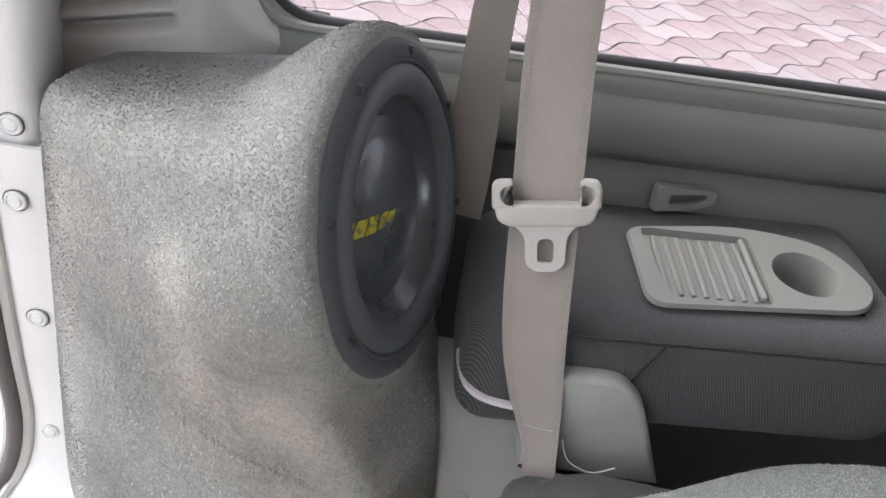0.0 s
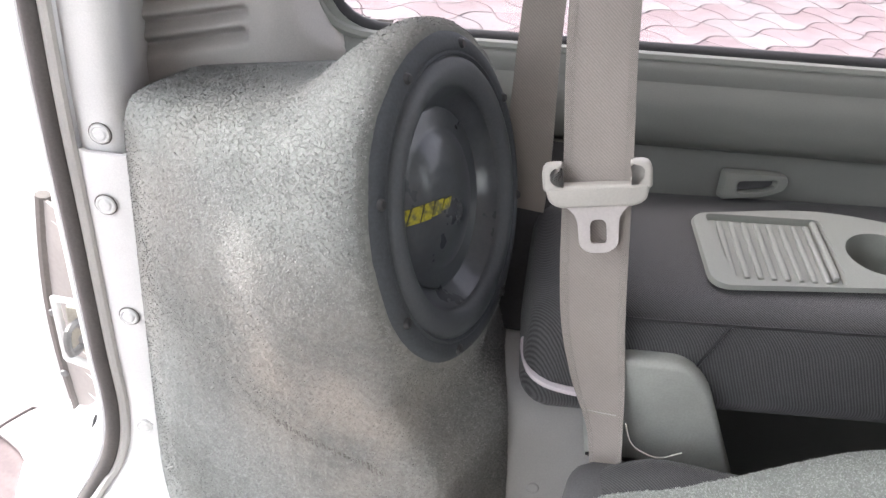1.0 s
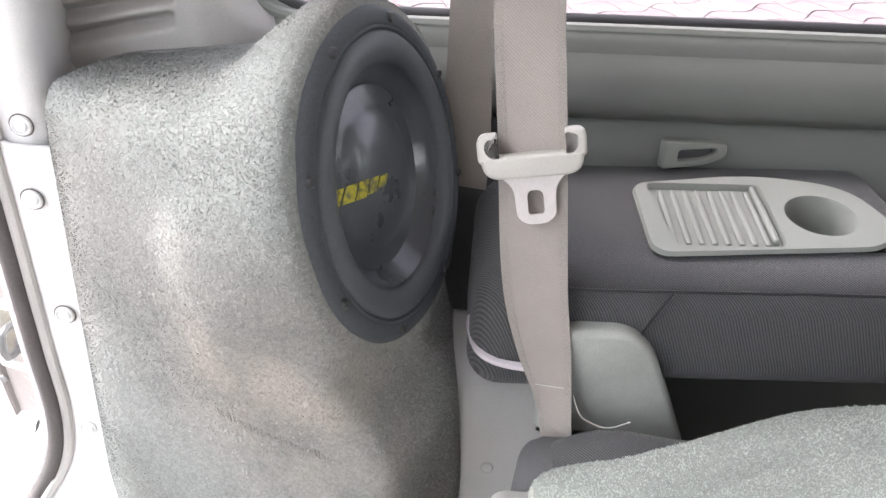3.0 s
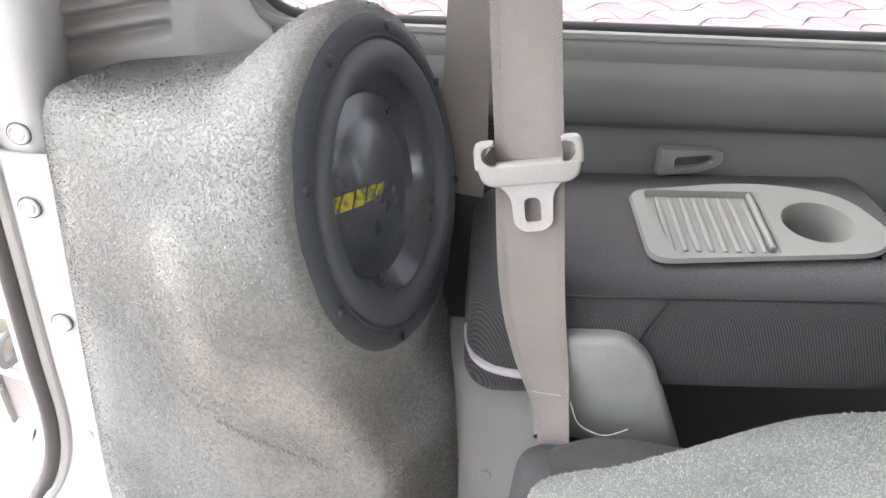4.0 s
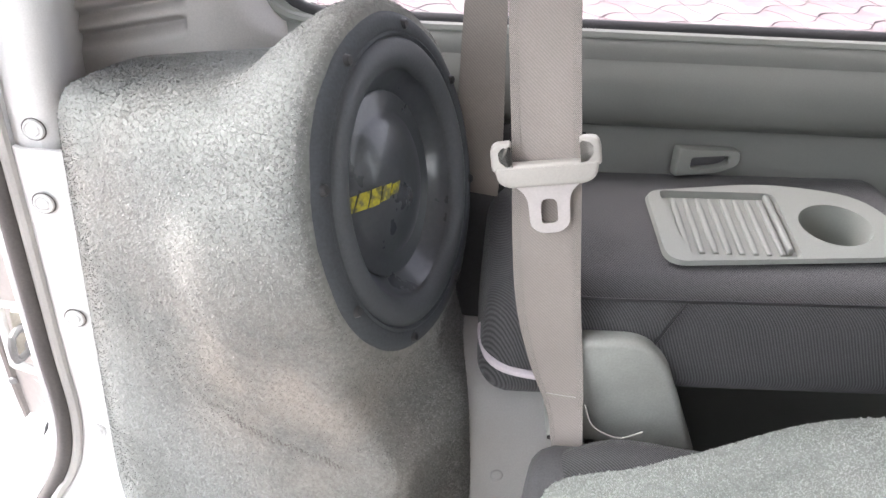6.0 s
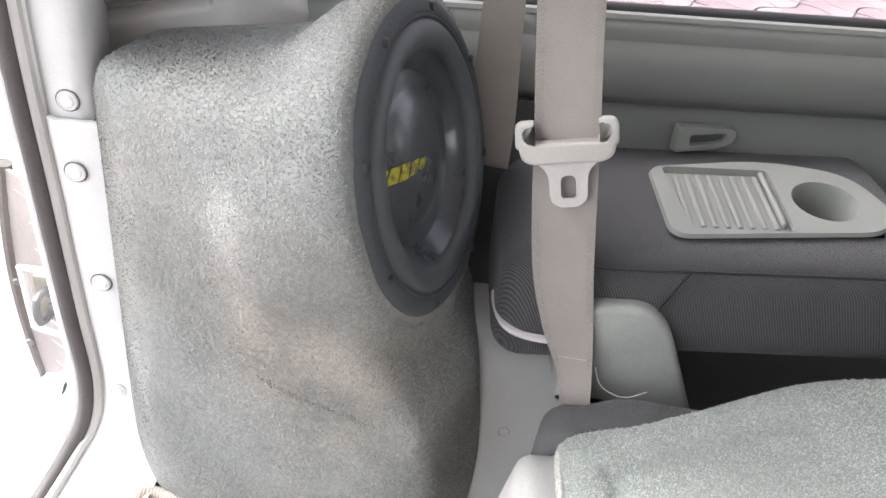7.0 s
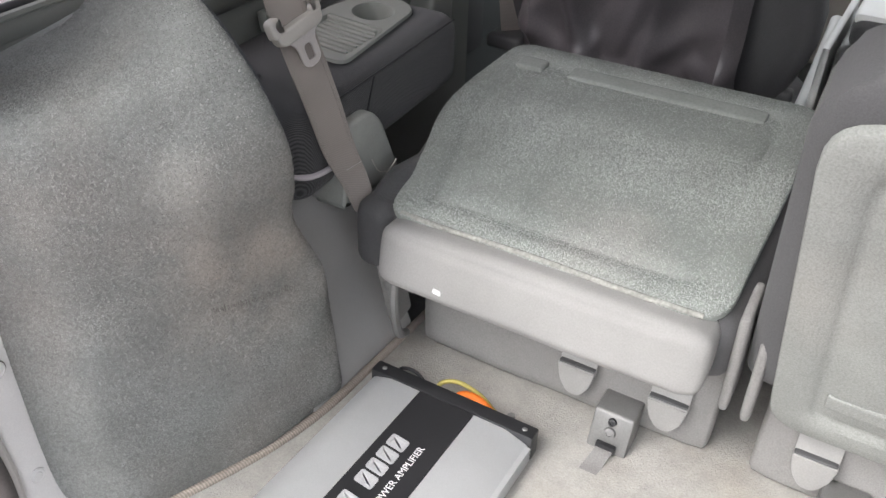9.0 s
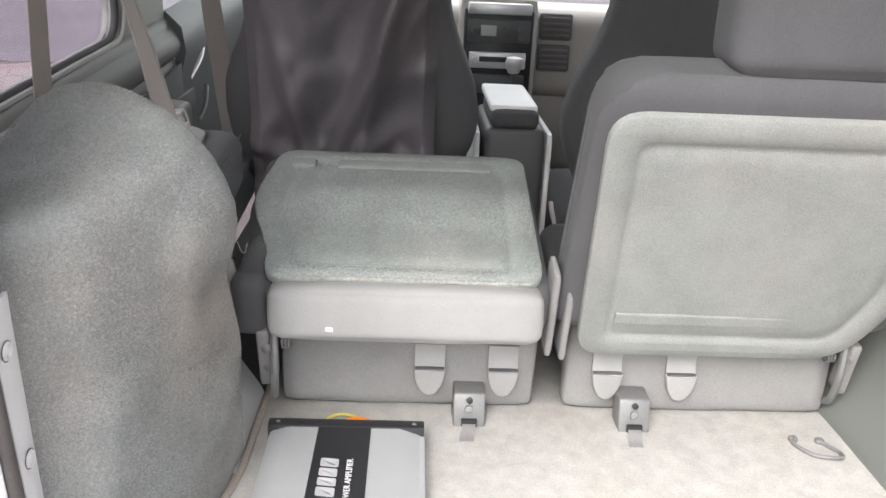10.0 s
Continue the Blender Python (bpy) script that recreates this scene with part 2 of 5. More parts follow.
ASPHALT = surface("purple_grey_asphalt", (0.17, 0.15, 0.172), 0.9, grain=60, gamt=0.2, blot=0.6, bamt=0.15, bump=0.5, dist=0.004)
TINTED = pane_glass("smoke_tinted_glass", (0.76, 0.74, 0.76))
GLASS = pane_glass("clear_window_glass", (0.92, 0.93, 0.92))
MOTO_RED = surface("red_motorcycle_paint", (0.40, 0.03, 0.03), 0.3, grain=200, gamt=0.05, bump=0.0, coat=0.5)

# ---------------------------------------------------------------- builders
BASE = {}


def thing(name, at, label, category, group="", kind="", shift=(0, 0, 0)):
    """An Empty at a thing's base, which carries its parts."""
    ob = new(name)
    ob.empty_display_size = 0.05
    ob.location = Vector(at) + Vector(shift)
    BASE[ob] = Vector(at)
    return tagged(ob, label, category, group, kind)


def mesh_of(name, bm, material, origin=Vector()):
    bmesh.ops.recalc_face_normals(bm, faces=bm.faces)
    me = bpy.data.meshes.new(name)
    bmesh.ops.translate(bm, verts=bm.verts, vec=-Vector(origin))
    bm.to_mesh(me)
    bm.free()
    for poly in me.polygons:
        poly.use_smooth = True
    me.set_sharp_from_angle(angle=radians(38))
    me.materials.append(material)
    return me


def part(name, bm, material, parent, label=""):
    """One mesh, given in world places, under a thing or under a part."""
    ob = new(name, mesh_of(name, bm, material, BASE[parent]))
    ob.parent = parent
    BASE[ob] = BASE[parent]
    return tagged(ob, label)


def setting(name, bm, material, label, category):
    ob = new(name, mesh_of(name, bm, material))
    BASE[ob] = Vector()
    return tagged(ob, label, category, kind="structure")


def solo(name, bm, material, at, label, category, group="", kind=""):
    ob = new(name, mesh_of(name, bm, material, at))
    ob.location = at
    BASE[ob] = Vector(at)
    return tagged(ob, label, category, group, kind)


def moved(bm, m):
    bmesh.ops.transform(bm, matrix=m, verts=bm.verts)
    return bm


def joined(*bms):
    out = bmesh.new()
    for b in bms:
        me = bpy.data.meshes.new("tmp")
        b.to_mesh(me)
        b.free()
        out.from_mesh(me)
        bpy.data.meshes.remove(me)
    return out


def box(lo, hi, bevel=0.004, seg=2):
    bm = bmesh.new()
    bmesh.ops.create_cube(bm, size=1)
    lo, hi = Vector(lo), Vector(hi)
    size, mid = hi - lo, (lo + hi) / 2
    for v in bm.verts:
        v.co = Vector((v.co.x * size.x, v.co.y * size.y, v.co.z * size.z)) + mid
    if bevel:
        bmesh.ops.bevel(bm, geom=list(bm.edges), offset=bevel, segments=seg, profile=0.5, affect="EDGES")
    return bm


def cushion(lo, hi, r=0.03, puff=0.0, n=14, wrinkle=0.0):
    """A padded block: rounded edges and faces that swell a little."""
    bm = bmesh.new()
    lo, hi = Vector(lo), Vector(hi)
    half, mid = (hi - lo) / 2, (lo + hi) / 2
    inner = Vector([max(h - r, 1e-4) for h in half])
    steps = [-1 + 2 * i / n for i in range(n + 1)]
    for axis in range(3):
        for side in (-1, 1):
            grid = []
            for a in steps:
                row = []
                for b in steps:
                    c = [0, 0, 0]
                    c[axis], c[(axis + 1) % 3], c[(axis + 2) % 3] = side, math.copysign(abs(a) ** 0.75, a), math.copysign(abs(b) ** 0.75, b)
                    p = Vector([c[i] * half[i] for i in range(3)])
                    core = Vector([max(-inner[i], min(inner[i], p[i])) for i in range(3)])
                    d = p - core
                    q = core + d.normalized() * min(r, min(half))
                    q[axis] += side * puff * (1 - a * a) * (1 - b * b)
                    q += mid
                    if wrinkle:
                        q += noise.noise_vector(q * 9) * wrinkle
                    row.append(bm.verts.new(q))
                grid.append(row)
            for i in range(n):
                for j in range(n):
                    bm.faces.new((grid[i][j], grid[i + 1][j], grid[i + 1][j + 1], grid[i][j + 1]))
    bmesh.ops.remove_doubles(bm, verts=bm.verts, dist=1e-5)
    return bm


def lathe(profile, n=48):
    """Turns (radius, height) pairs about z."""
    bm = bmesh.new()
    rings = []
    for r, z in profile:
        if r < 1e-6:
            rings.append([bm.verts.new((0, 0, z))])
        else:
            rings.append([bm.verts.new((r * math.cos(2 * math.pi * k / n), r * math.sin(2 * math.pi * k / n), z)) for k in range(n)])
    for a, b in zip(rings, rings[1:]):
        for k in range(n):
            f = [a[k % len(a)], a[(k + 1) % len(a)], b[(k + 1) % len(b)], b[k % len(b)]]
            f = list(dict.fromkeys(f))
            if len(f) > 2:
                bm.faces.new(f)
    return bm


def smooth_line(points, per=8):
    """A Catmull-Rom line through points of any dimension."""
    p = [np.array(q, float) for q in points]
    p = [2 * p[0] - p[1]] + p + [2 * p[-1] - p[-2]]
    out = []
    for a, b, c, d in zip(p, p[1:], p[2:], p[3:]):
        for i in range(per):
            t = i / per
            out.append(0.5 * (2 * b + (c - a) * t + (2 * a - 5 * b + 4 * c - d) * t * t + (3 * b - a - 3 * c + d) * t ** 3))
    return out + [p[-2]]


def tube(points, r=0.004, n=10, smooth=6, closed=False, flat=1.0):
    pts = [Vector(q) for q in (smooth_line(points, smooth) if smooth else points)]
    bm = bmesh.new()
    side = None
    rings = []
    for i, q in enumerate(pts):
        d = (pts[min(i + 1, len(pts) - 1)] - pts[max(i - 1, 0)]).normalized()
        side = (side - d * side.dot(d)).normalized() if side is not None else d.orthogonal().normalized()
        up = d.cross(side)
        rings.append([bm.verts.new(q + (side * math.cos(a) * flat + up * math.sin(a)) * r) for a in (2 * math.pi * k / n for k in range(n))])
    for a, b in zip(rings, rings[1:]):
        for k in range(n):
            bm.faces.new((a[k], a[(k + 1) % n], b[(k + 1) % n], b[k]))
    for ring in (rings[0], rings[-1]):
        bm.faces.new(ring)
    return bm


def sheet(rows, thick=0.003):
    """A sheet through rows of points, given thickness along its normals."""
    bm = bmesh.new()
    g = [[bm.verts.new(p) for p in row] for row in rows]
    for a, b in zip(g, g[1:]):
        for k in range(len(a) - 1):
            bm.faces.new((a[k], a[k + 1], b[k + 1], b[k]))
    if thick:
        bmesh.ops.recalc_face_normals(bm, faces=bm.faces)
        bm.normal_update()
        bmesh.ops.solidify(bm, geom=list(bm.faces), thickness=thick)
    return bm


def rounded(points, r, seg=6):
    """The outline of a polygon (2D) with its corners rounded by r (one number or one a corner)."""
    out = []
    n = len(points)
    for i in range(n):
        a, b, c = (np.array(points[(i + k) % n], float) for k in (-1, 0, 1))
        rad = r[i] if isinstance(r, (list, tuple)) else r
        u, w = (a - b), (c - b)
        lu, lw = np.linalg.norm(u), np.linalg.norm(w)
        d = min(rad, lu * 0.48, lw * 0.48)
        p, q = b + u / lu * d, b + w / lw * d
        for k in range(seg + 1):
            t = k / seg
            out.append(tuple((1 - t) ** 2 * p + 2 * t * (1 - t) * b + t * t * q))
    return out


def slab(outline, thick, bevel=0.0, seg=2, groove=()):
    """A plate with this outline in xy, its top at z = 0. groove: insets (in, down) pressed into the top one after another."""
    bm = bmesh.new()
    top = bm.faces.new([bm.verts.new((x, y, 0)) for x, y in outline])
    bm.normal_update()
    if top.normal.z < 0:
        top.normal_flip()
    ext = bmesh.ops.extrude_face_region(bm, geom=[top])
    low = [v for v in ext["geom"] if isinstance(v, bmesh.types.BMVert)]
    bmesh.ops.translate(bm, verts=low, vec=(0, 0, -thick))
    bm.normal_update()
    bmesh.ops.recalc_face_normals(bm, faces=bm.faces)
    top = max(bm.faces, key=lambda f: f.calc_center_median().z + (f.normal.z > 0.9))
    if bevel:
        for k in range(seg):
            a = math.pi / 2 * (k + 1) / seg
            b0 = math.pi / 2 * k / seg
            bmesh.ops.inset_region(bm, faces=[top], thickness=bevel * (math.cos(b0) - math.cos(a)) if k else bevel * (1 - math.cos(a)), depth=bevel * (math.sin(a) - math.sin(b0)))
    for inset, down in groove:
        bmesh.ops.inset_region(bm, faces=[top], thickness=inset, depth=-down)
    return bm


def offset_in(points, d):
    """The polygon (2D, either way round) drawn in by d."""
    p = [np.array(q, float) for q in points]
    area = sum(a[0] * b[1] - b[0] * a[1] for a, b in zip(p, p[1:] + p[:1]))
    out = []
    for k in range(len(p)):
        a, b, c = p[k - 1], p[k], p[(k + 1) % len(p)]
        u, w = (b - a) / np.linalg.norm(b - a), (c - b) / np.linalg.norm(c - b)
        n1, n2 = np.array([-u[1], u[0]]), np.array([-w[1], w[0]])
        if area < 0:
            n1, n2 = -n1, -n2
        m = n1 + n2
        out.append(tuple(b + m * d / max(m @ n1, 0.3)))
    return out


def pressed_board(corners, radii, thick, steps, seg=6, bow=0.0):
    """A board with rounded corners whose top follows (drawn in, height) steps from the edge inwards."""
    bm = bmesh.new()
    rings = []
    for d, z in [(0.0, -thick), *steps]:
        line = rounded(offset_in(corners, d) if d else corners, [max(r - d * 0.6, 0.006) for r in radii], seg)
        rings.append([bm.verts.new((x, y, z + bow * noise.noise(Vector((x * 6, y * 6, 1))))) for x, y in line])
    n = len(rings[0])
    for a, b in zip(rings, rings[1:]):
        for k in range(n):
            bm.faces.new((a[k], a[(k + 1) % n], b[(k + 1) % n], b[k]))
    bm.faces.new(rings[0])
    fill = bm.faces.new(rings[-1])
    bmesh.ops.triangulate(bm, faces=[fill])
    return bm


def pile(parent, count, tall, wide, material, keep, label, seed):
    """A nap of short bent tufts over the parent's own surface, where keep() holds (world places); one mesh of stuff."""
    bpy.context.view_layer.update()
    solid = parent.evaluated_get(bpy.context.evaluated_depsgraph_get())
    me = solid.to_mesh()
    me.calc_loop_triangles()
    co, nor = np.empty(len(me.vertices) * 3), np.empty(len(me.vertices) * 3)
    me.vertices.foreach_get("co", co)
    me.vertex_normals.foreach_get("vector", nor)
    tri = np.empty(len(me.loop_triangles) * 3, dtype=np.int32)
    me.loop_triangles.foreach_get("vertices", tri)
    solid.to_mesh_clear()
    co, nor, tri = co.reshape(-1, 3), nor.reshape(-1, 3), tri.reshape(-1, 3)
    mid = co[tri].mean(axis=1) + np.array(BASE[parent])
    tri = tri[keep(mid, nor[tri].mean(axis=1))]
    a, b, c = (co[tri[:, k]] for k in range(3))
    area = np.linalg.norm(np.cross(b - a, c - a), axis=1)
    rng = np.random.default_rng(seed)
    pick = rng.choice(len(tri), count, p=area / area.sum())
    u, v = rng.random((2, count, 1))
    flip = (u + v) > 1
    u, v = np.where(flip, 1 - u, u), np.where(flip, 1 - v, v)
    p = a[pick] + (b - a)[pick] * u + (c - a)[pick] * v
    n = nor[tri[pick]].mean(axis=1)
    n /= np.linalg.norm(n, axis=1, keepdims=True)
    drift = np.stack([np.sin(p[:, 2] * 31 + 2 * np.sin(p[:, 0] * 23)), np.sin(p[:, 0] * 27 + 1.3), -0.6 + np.sin(p[:, 0] * 19 + p[:, 2] * 29)], axis=1)
    t = rng.normal(size=(count, 3)) + 0.7 * drift
    t -= n * (t * n).sum(axis=1, keepdims=True)
    t /= np.linalg.norm(t, axis=1, keepdims=True)
    side = np.cross(n, t) * (wide * rng.uniform(0.35, 0.65, (count, 1)))
    h = tall * rng.uniform(0.6, 1.3, (count, 1))
    lean = rng.uniform(0.55, 1.25, (count, 1))
    d1 = n * np.cos(lean) + t * np.sin(lean)
    d2 = n * np.cos(lean + 0.5) + t * np.sin(lean + 0.5)
    m = p + d1 * h * 0.55
    verts = np.stack([p - side - n * 0.0004, p + side - n * 0.0004, m + side, m - side, m + d2 * h * 0.5 + side * 0.5, m + d2 * h * 0.5 - side * 0.5], axis=1).reshape(-1, 3)
    k = np.arange(count, dtype=np.int32)[:, None] * 6
    loops = (k + np.array([[0, 1, 2, 3, 3, 2, 4, 5]], dtype=np.int32)).ravel()
    out = bpy.data.meshes.new("pile")
    out.vertices.add(count * 6)
    out.vertices.foreach_set("co", verts.ravel())
    out.loops.add(count * 8)
    out.loops.foreach_set("vertex_index", loops)
    out.polygons.add(count * 2)
    out.polygons.foreach_set("loop_start", np.arange(count * 2, dtype=np.int32) * 4)
    out.update(calc_edges=True)
    out.materials.append(material)
    ob = new("pile", out)
    ob.parent = parent
    return tagged(ob, label, kind="stuff")


BOARD_STEPS = [(0.0, -0.004), (0.001, -0.0015), (0.004, 0.0), (0.020, 0.001), (0.036, 0.0008), (0.041, -0.0028), (0.046, -0.0048), (0.051, -0.0040), (0.060, -0.0006), (0.078, 0.0), (0.11, 0.0)]


def hole_wall(outer, hole, n=64):
    """A ring of faces in 2D between a rectangle (x0, z0, x1, z1) and an outline inside it: vertices and quads."""
    cx = sum(p[0] for p in hole) / len(hole)
    cz = sum(p[1] for p in hole) / len(hole)
    x0, z0, x1, z1 = outer
    edge = []
    for x, z in hole:
        dx, dz = x - cx, z - cz
        s = min(((x1 if dx > 0 else x0) - cx) / dx if abs(dx) > 1e-9 else 1e9, ((z1 if dz > 0 else z0) - cz) / dz if abs(dz) > 1e-9 else 1e9)
        edge.append((cx + dx * s, cz + dz * s))
    return edge

# ---------------------------------------------------------------- large structure
FLOOR, RISE = 0.62, 0.066
LIFT = lambda x: RISE * (x - 0.28) - 0.010      # the belt line climbs towards the front


def ground_sheet():
    bm = bmesh.new()
    ring = [bm.verts.new((x, y, -0.012)) for x, y in ((-400, -400), (400, -400), (400, 400), (-400, 400))]
    bm.faces.new(ring)
    return setting("ground", bm, JOINT, "sandy ground under pink pavers", "ground")


ground_sheet()
setting("road", box((7.7, -30, -0.011), (60, 60, 0.004), 0.002, 1), ASPHALT, "purple-grey asphalt road beyond the pavers", "road")

# cargo and cabin floor
setting("floor", joined(box((-0.23, -0.74, 0.55), (0.66, 0.74, FLOOR - 0.006), 0.002, 1), box((0.66, -0.76, 0.40), (2.2, 0.76, 0.47), 0.002, 1)),
        DARK_PLASTIC, "dark floor pan under the carpets", "floor")


def cargo_carpet():
    th = thing("cargo_carpet", (0.1, 0, FLOOR - 0.006), "cream pile carpet on the cargo floor with taupe bound edge", "carpet")
    line = rounded([(-0.14, 0.552), (0.09, 0.468), (0.64, 0.462), (0.64, -0.496), (-0.14, -0.522)], [0.03, 0.1, 0.01, 0.01, 0.03])
    bm = slab(line, 0.008, 0.002)
    bmesh.ops.triangulate(bm, faces=[f for f in bm.faces if len(f.verts) > 4])
    part("carpet", moved(bm, pose(0, 0, FLOOR)), FLOOR_CARPET, th)
    loop = [(x, y, FLOOR + 0.003) for x, y in line] + [(*line[0], FLOOR + 0.003)]
    part("binding", tube(loop, 0.0065, 10, 0), FLOOR_EDGE, th, "taupe stitched edge binding")


cargo_carpet()


def side_wall(s):
    """The trimmed inner side of the body; s = 1 for the side with the loudspeaker, -1 for the other."""
    xs = [-0.22 + 0.05 * i for i in range(25)]
    lower = [(0.735, 0.60), (0.738, 0.90), (0.750, 1.015), (0.764, 1.050), (0.769, 1.0565)]
    upper = [(0.768, 1.0580), (0.757, 1.0615), (0.749, 1.072), (0.748, 1.086), (0.755, 1.106), (0.772, 1.121)]
    strip = [(0.7745, 1.1215), (0.770, 1.1225), (0.772, 1.129), (0.781, 1.137), (0.795, 1.140)]
    tag = "near" if s > 0 else "far"
    for name, prof, mat, label in (("wall_lower_" + tag, lower, TRIM_GREEN, "grey-green plastic lower side trim"),
                                   ("wall_upper_" + tag, upper, TRIM_GREEN, "grey-green padded upper side trim"),
                                   ("sill_" + tag, strip, TRIM_GREEN, "light grey plastic window sill strip")):
        rows = [[(x, s * y, z + LIFT(x)) for y, z in prof] for x in xs]
        setting(name, sheet(rows, 0.004 * -s), mat, label, "wall" if "wall" in name else "sill")
    joint = [(x, s * 0.7645, 1.0573 + LIFT(x)) for x in xs]
    setting("trim_joint_" + tag, tube(joint, 0.0030, 6, 0), RUBBER, "dark joint between the side trim panels", "trim")
    # window opening with its upper wall
    hole = rounded([(-0.035, 1.142 + LIFT(-0.035)), (0.735, 1.143 + LIFT(0.735)), (0.70, 1.60), (0.02, 1.60)], [0.075, 0.07, 0.07, 0.09], 8)
    edge = hole_wall((-0.235, 1.10, 0.98, 1.70), hole)
    bm = bmesh.new()
    rings = []
    for loop, y in ((edge, 0.776), (hole, 0.784), (hole, 0.815), (edge, 0.83)):
        rings.append([bm.verts.new((x, s * y, z)) for x, z in loop])
    n = len(hole)
    for a, b in zip(rings, rings[1:]):
        for k in range(n):
            bm.faces.new((a[k], a[(k + 1) % n], b[(k + 1) % n], b[k]))
    setting("wall_window_" + tag, bm, TRIM_LIGHT, "light grey plastic trim round the quarter window", "wall")
    win = thing("window_1" if s > 0 else "window_2", (0.35, s * 0.80, 1.14), "rear quarter window in black rubber", "window", kind="structure")
    line3 = [(x, s * 0.792, z) for x, z in hole] + [(hole[0][0], s * 0.792, hole[0][1])]
    part("window_frame", tube(line3, 0.0075, 10, 0), RUBBER, win, "black rubber seal")
    part("trim_bead", tube([(x + (0.014 if x > 0.35 else -0.014), s * 0.781, z + (0.012 if z > 1.4 else -0.004)) for x, _, z in line3], 0.006, 8, 0), TRIM_LIGHT, win, "light grey bead")
    bm = bmesh.new()
    faces = [[bm.verts.new((x, s * y, z)) for x, z in hole] for y in (0.803, 0.807)]
    for ring in faces:
        bm.faces.new(ring)
    for k in range(len(hole)):
        bm.faces.new((faces[0][k - 1], faces[0][k], faces[1][k], faces[1][k - 1]))
    pane = part("pane", bm, TINTED, win, "lightly smoke-tinted glass")
    for poly in pane.data.polygons:
        poly.use_smooth = False
    # outer skin
    setting("wall_outer_" + tag, joined(box((-0.24, min(s * 0.825, s * 0.86), 0.35), (2.6, max(s * 0.825, s * 0.86), 1.09), 0.01), box((-0.235, min(s * 0.832, s * 0.858), 1.6), (1.70, max(s * 0.832, s * 0.858), 1.74), 0.01)),
            WHITE_PAINT, "white painted outer body side", "wall")
    # front door with its glass
    rows = [[(x, s * y, z + LIFT(x)) for y, z in ((0.775, 0.45), (0.77, 0.9), (0.765, 1.03), (0.755, 1.07), (0.76, 1.11), (0.79, 1.14))] for x in (0.985, 1.2, 1.5, 1.8, 2.05)]
    setting("door_front_" + tag, sheet(rows, 0.02 * -s), TRIM_DOOR, "dark grey-green front door trim", "door")
    bm = box((0.99, min(s * 0.80, s * 0.804), 1.14), (2.0, max(s * 0.80, s * 0.804), 1.66), 0)
    w2 = setting("window_3" if s > 0 else "window_4", bm, GLASS, "front door window glass", "window")
    w2.visible_shadow = False


side_wall(1)
side_wall(-1)
setting("ceiling", box((-0.21, -0.83, 1.69), (1.66, 0.83, 1.72), 0.004), HEADLINER, "pale grey fabric headliner", "ceiling")
setting("roof", box((-0.24, -0.85, 1.73), (1.70, 0.85, 1.76), 0.01), WHITE_PAINT, "white painted roof", "roof")
setting("wall_front", joined(box((2.05, -0.80, 0.42), (2.10, 0.80, 0.98), 0.004), box((2.10, -0.82, 0.40), (2.62, 0.82, 0.93), 0.02)), WHITE_PAINT, "white painted bulkhead and bonnet", "wall")
ws = setting("windscreen", sheet([[(2.48, y, 0.97) for y in (-0.8, -0.4, 0, 0.4, 0.8)], [(1.70, y, 1.71) for y in (-0.76, -0.4, 0, 0.4, 0.76)]], 0.005), GLASS, "clear laminated windscreen", "window")
ws.visible_shadow = False

# rear opening: seal, flange, pillar trim
OPENING = [(-0.205, 0.607, 1.660), (-0.226, 0.607, 1.400), (-0.224, 0.605, 1.126), (-0.216, 0.603, 0.960), (-0.209, 0.601, 0.820), (-0.203, 0.598, 0.735), (-0.209, 0.590, 0.675), (-0.226, 0.567, 0.636), (-0.240, 0.525, 0.615), (-0.248, 0.474, 0.604), (-0.254, 0.360, 0.598), (-0.258, 0.000, 0.596)]


def opening_line(dx, dy, dz=0.0):
    half = smooth_line(OPENING, 6)
    left = [(p[0] + dx, p[1] + dy * (1 if p[1] > 0.5 else max(p[1], 0) / 0.5), p[2] + (dz if p[1] < 0.58 else 0)) for p in half]
    return left + [(x, -y, z) for x, y, z in reversed(left[:-1])]


seal = thing("weatherstrip", (-0.25, 0, 0.585), "dark rubber weatherstrip round the open rear door frame", "seal", kind="structure")
part("bulb", tube(opening_line(0.0, 0.0), 0.0085, 10, 0), SEAL, seal)
part("lip", tube(opening_line(0.012, 0.002, 0.004), 0.0055, 8, 0), TRIM_TAUPE, seal, "grey-brown gripping lip")
part("flange", tube(opening_line(-0.012, 0.006, -0.004), 0.006, 8, 0), WHITE_PAINT, seal, "white painted body flange")


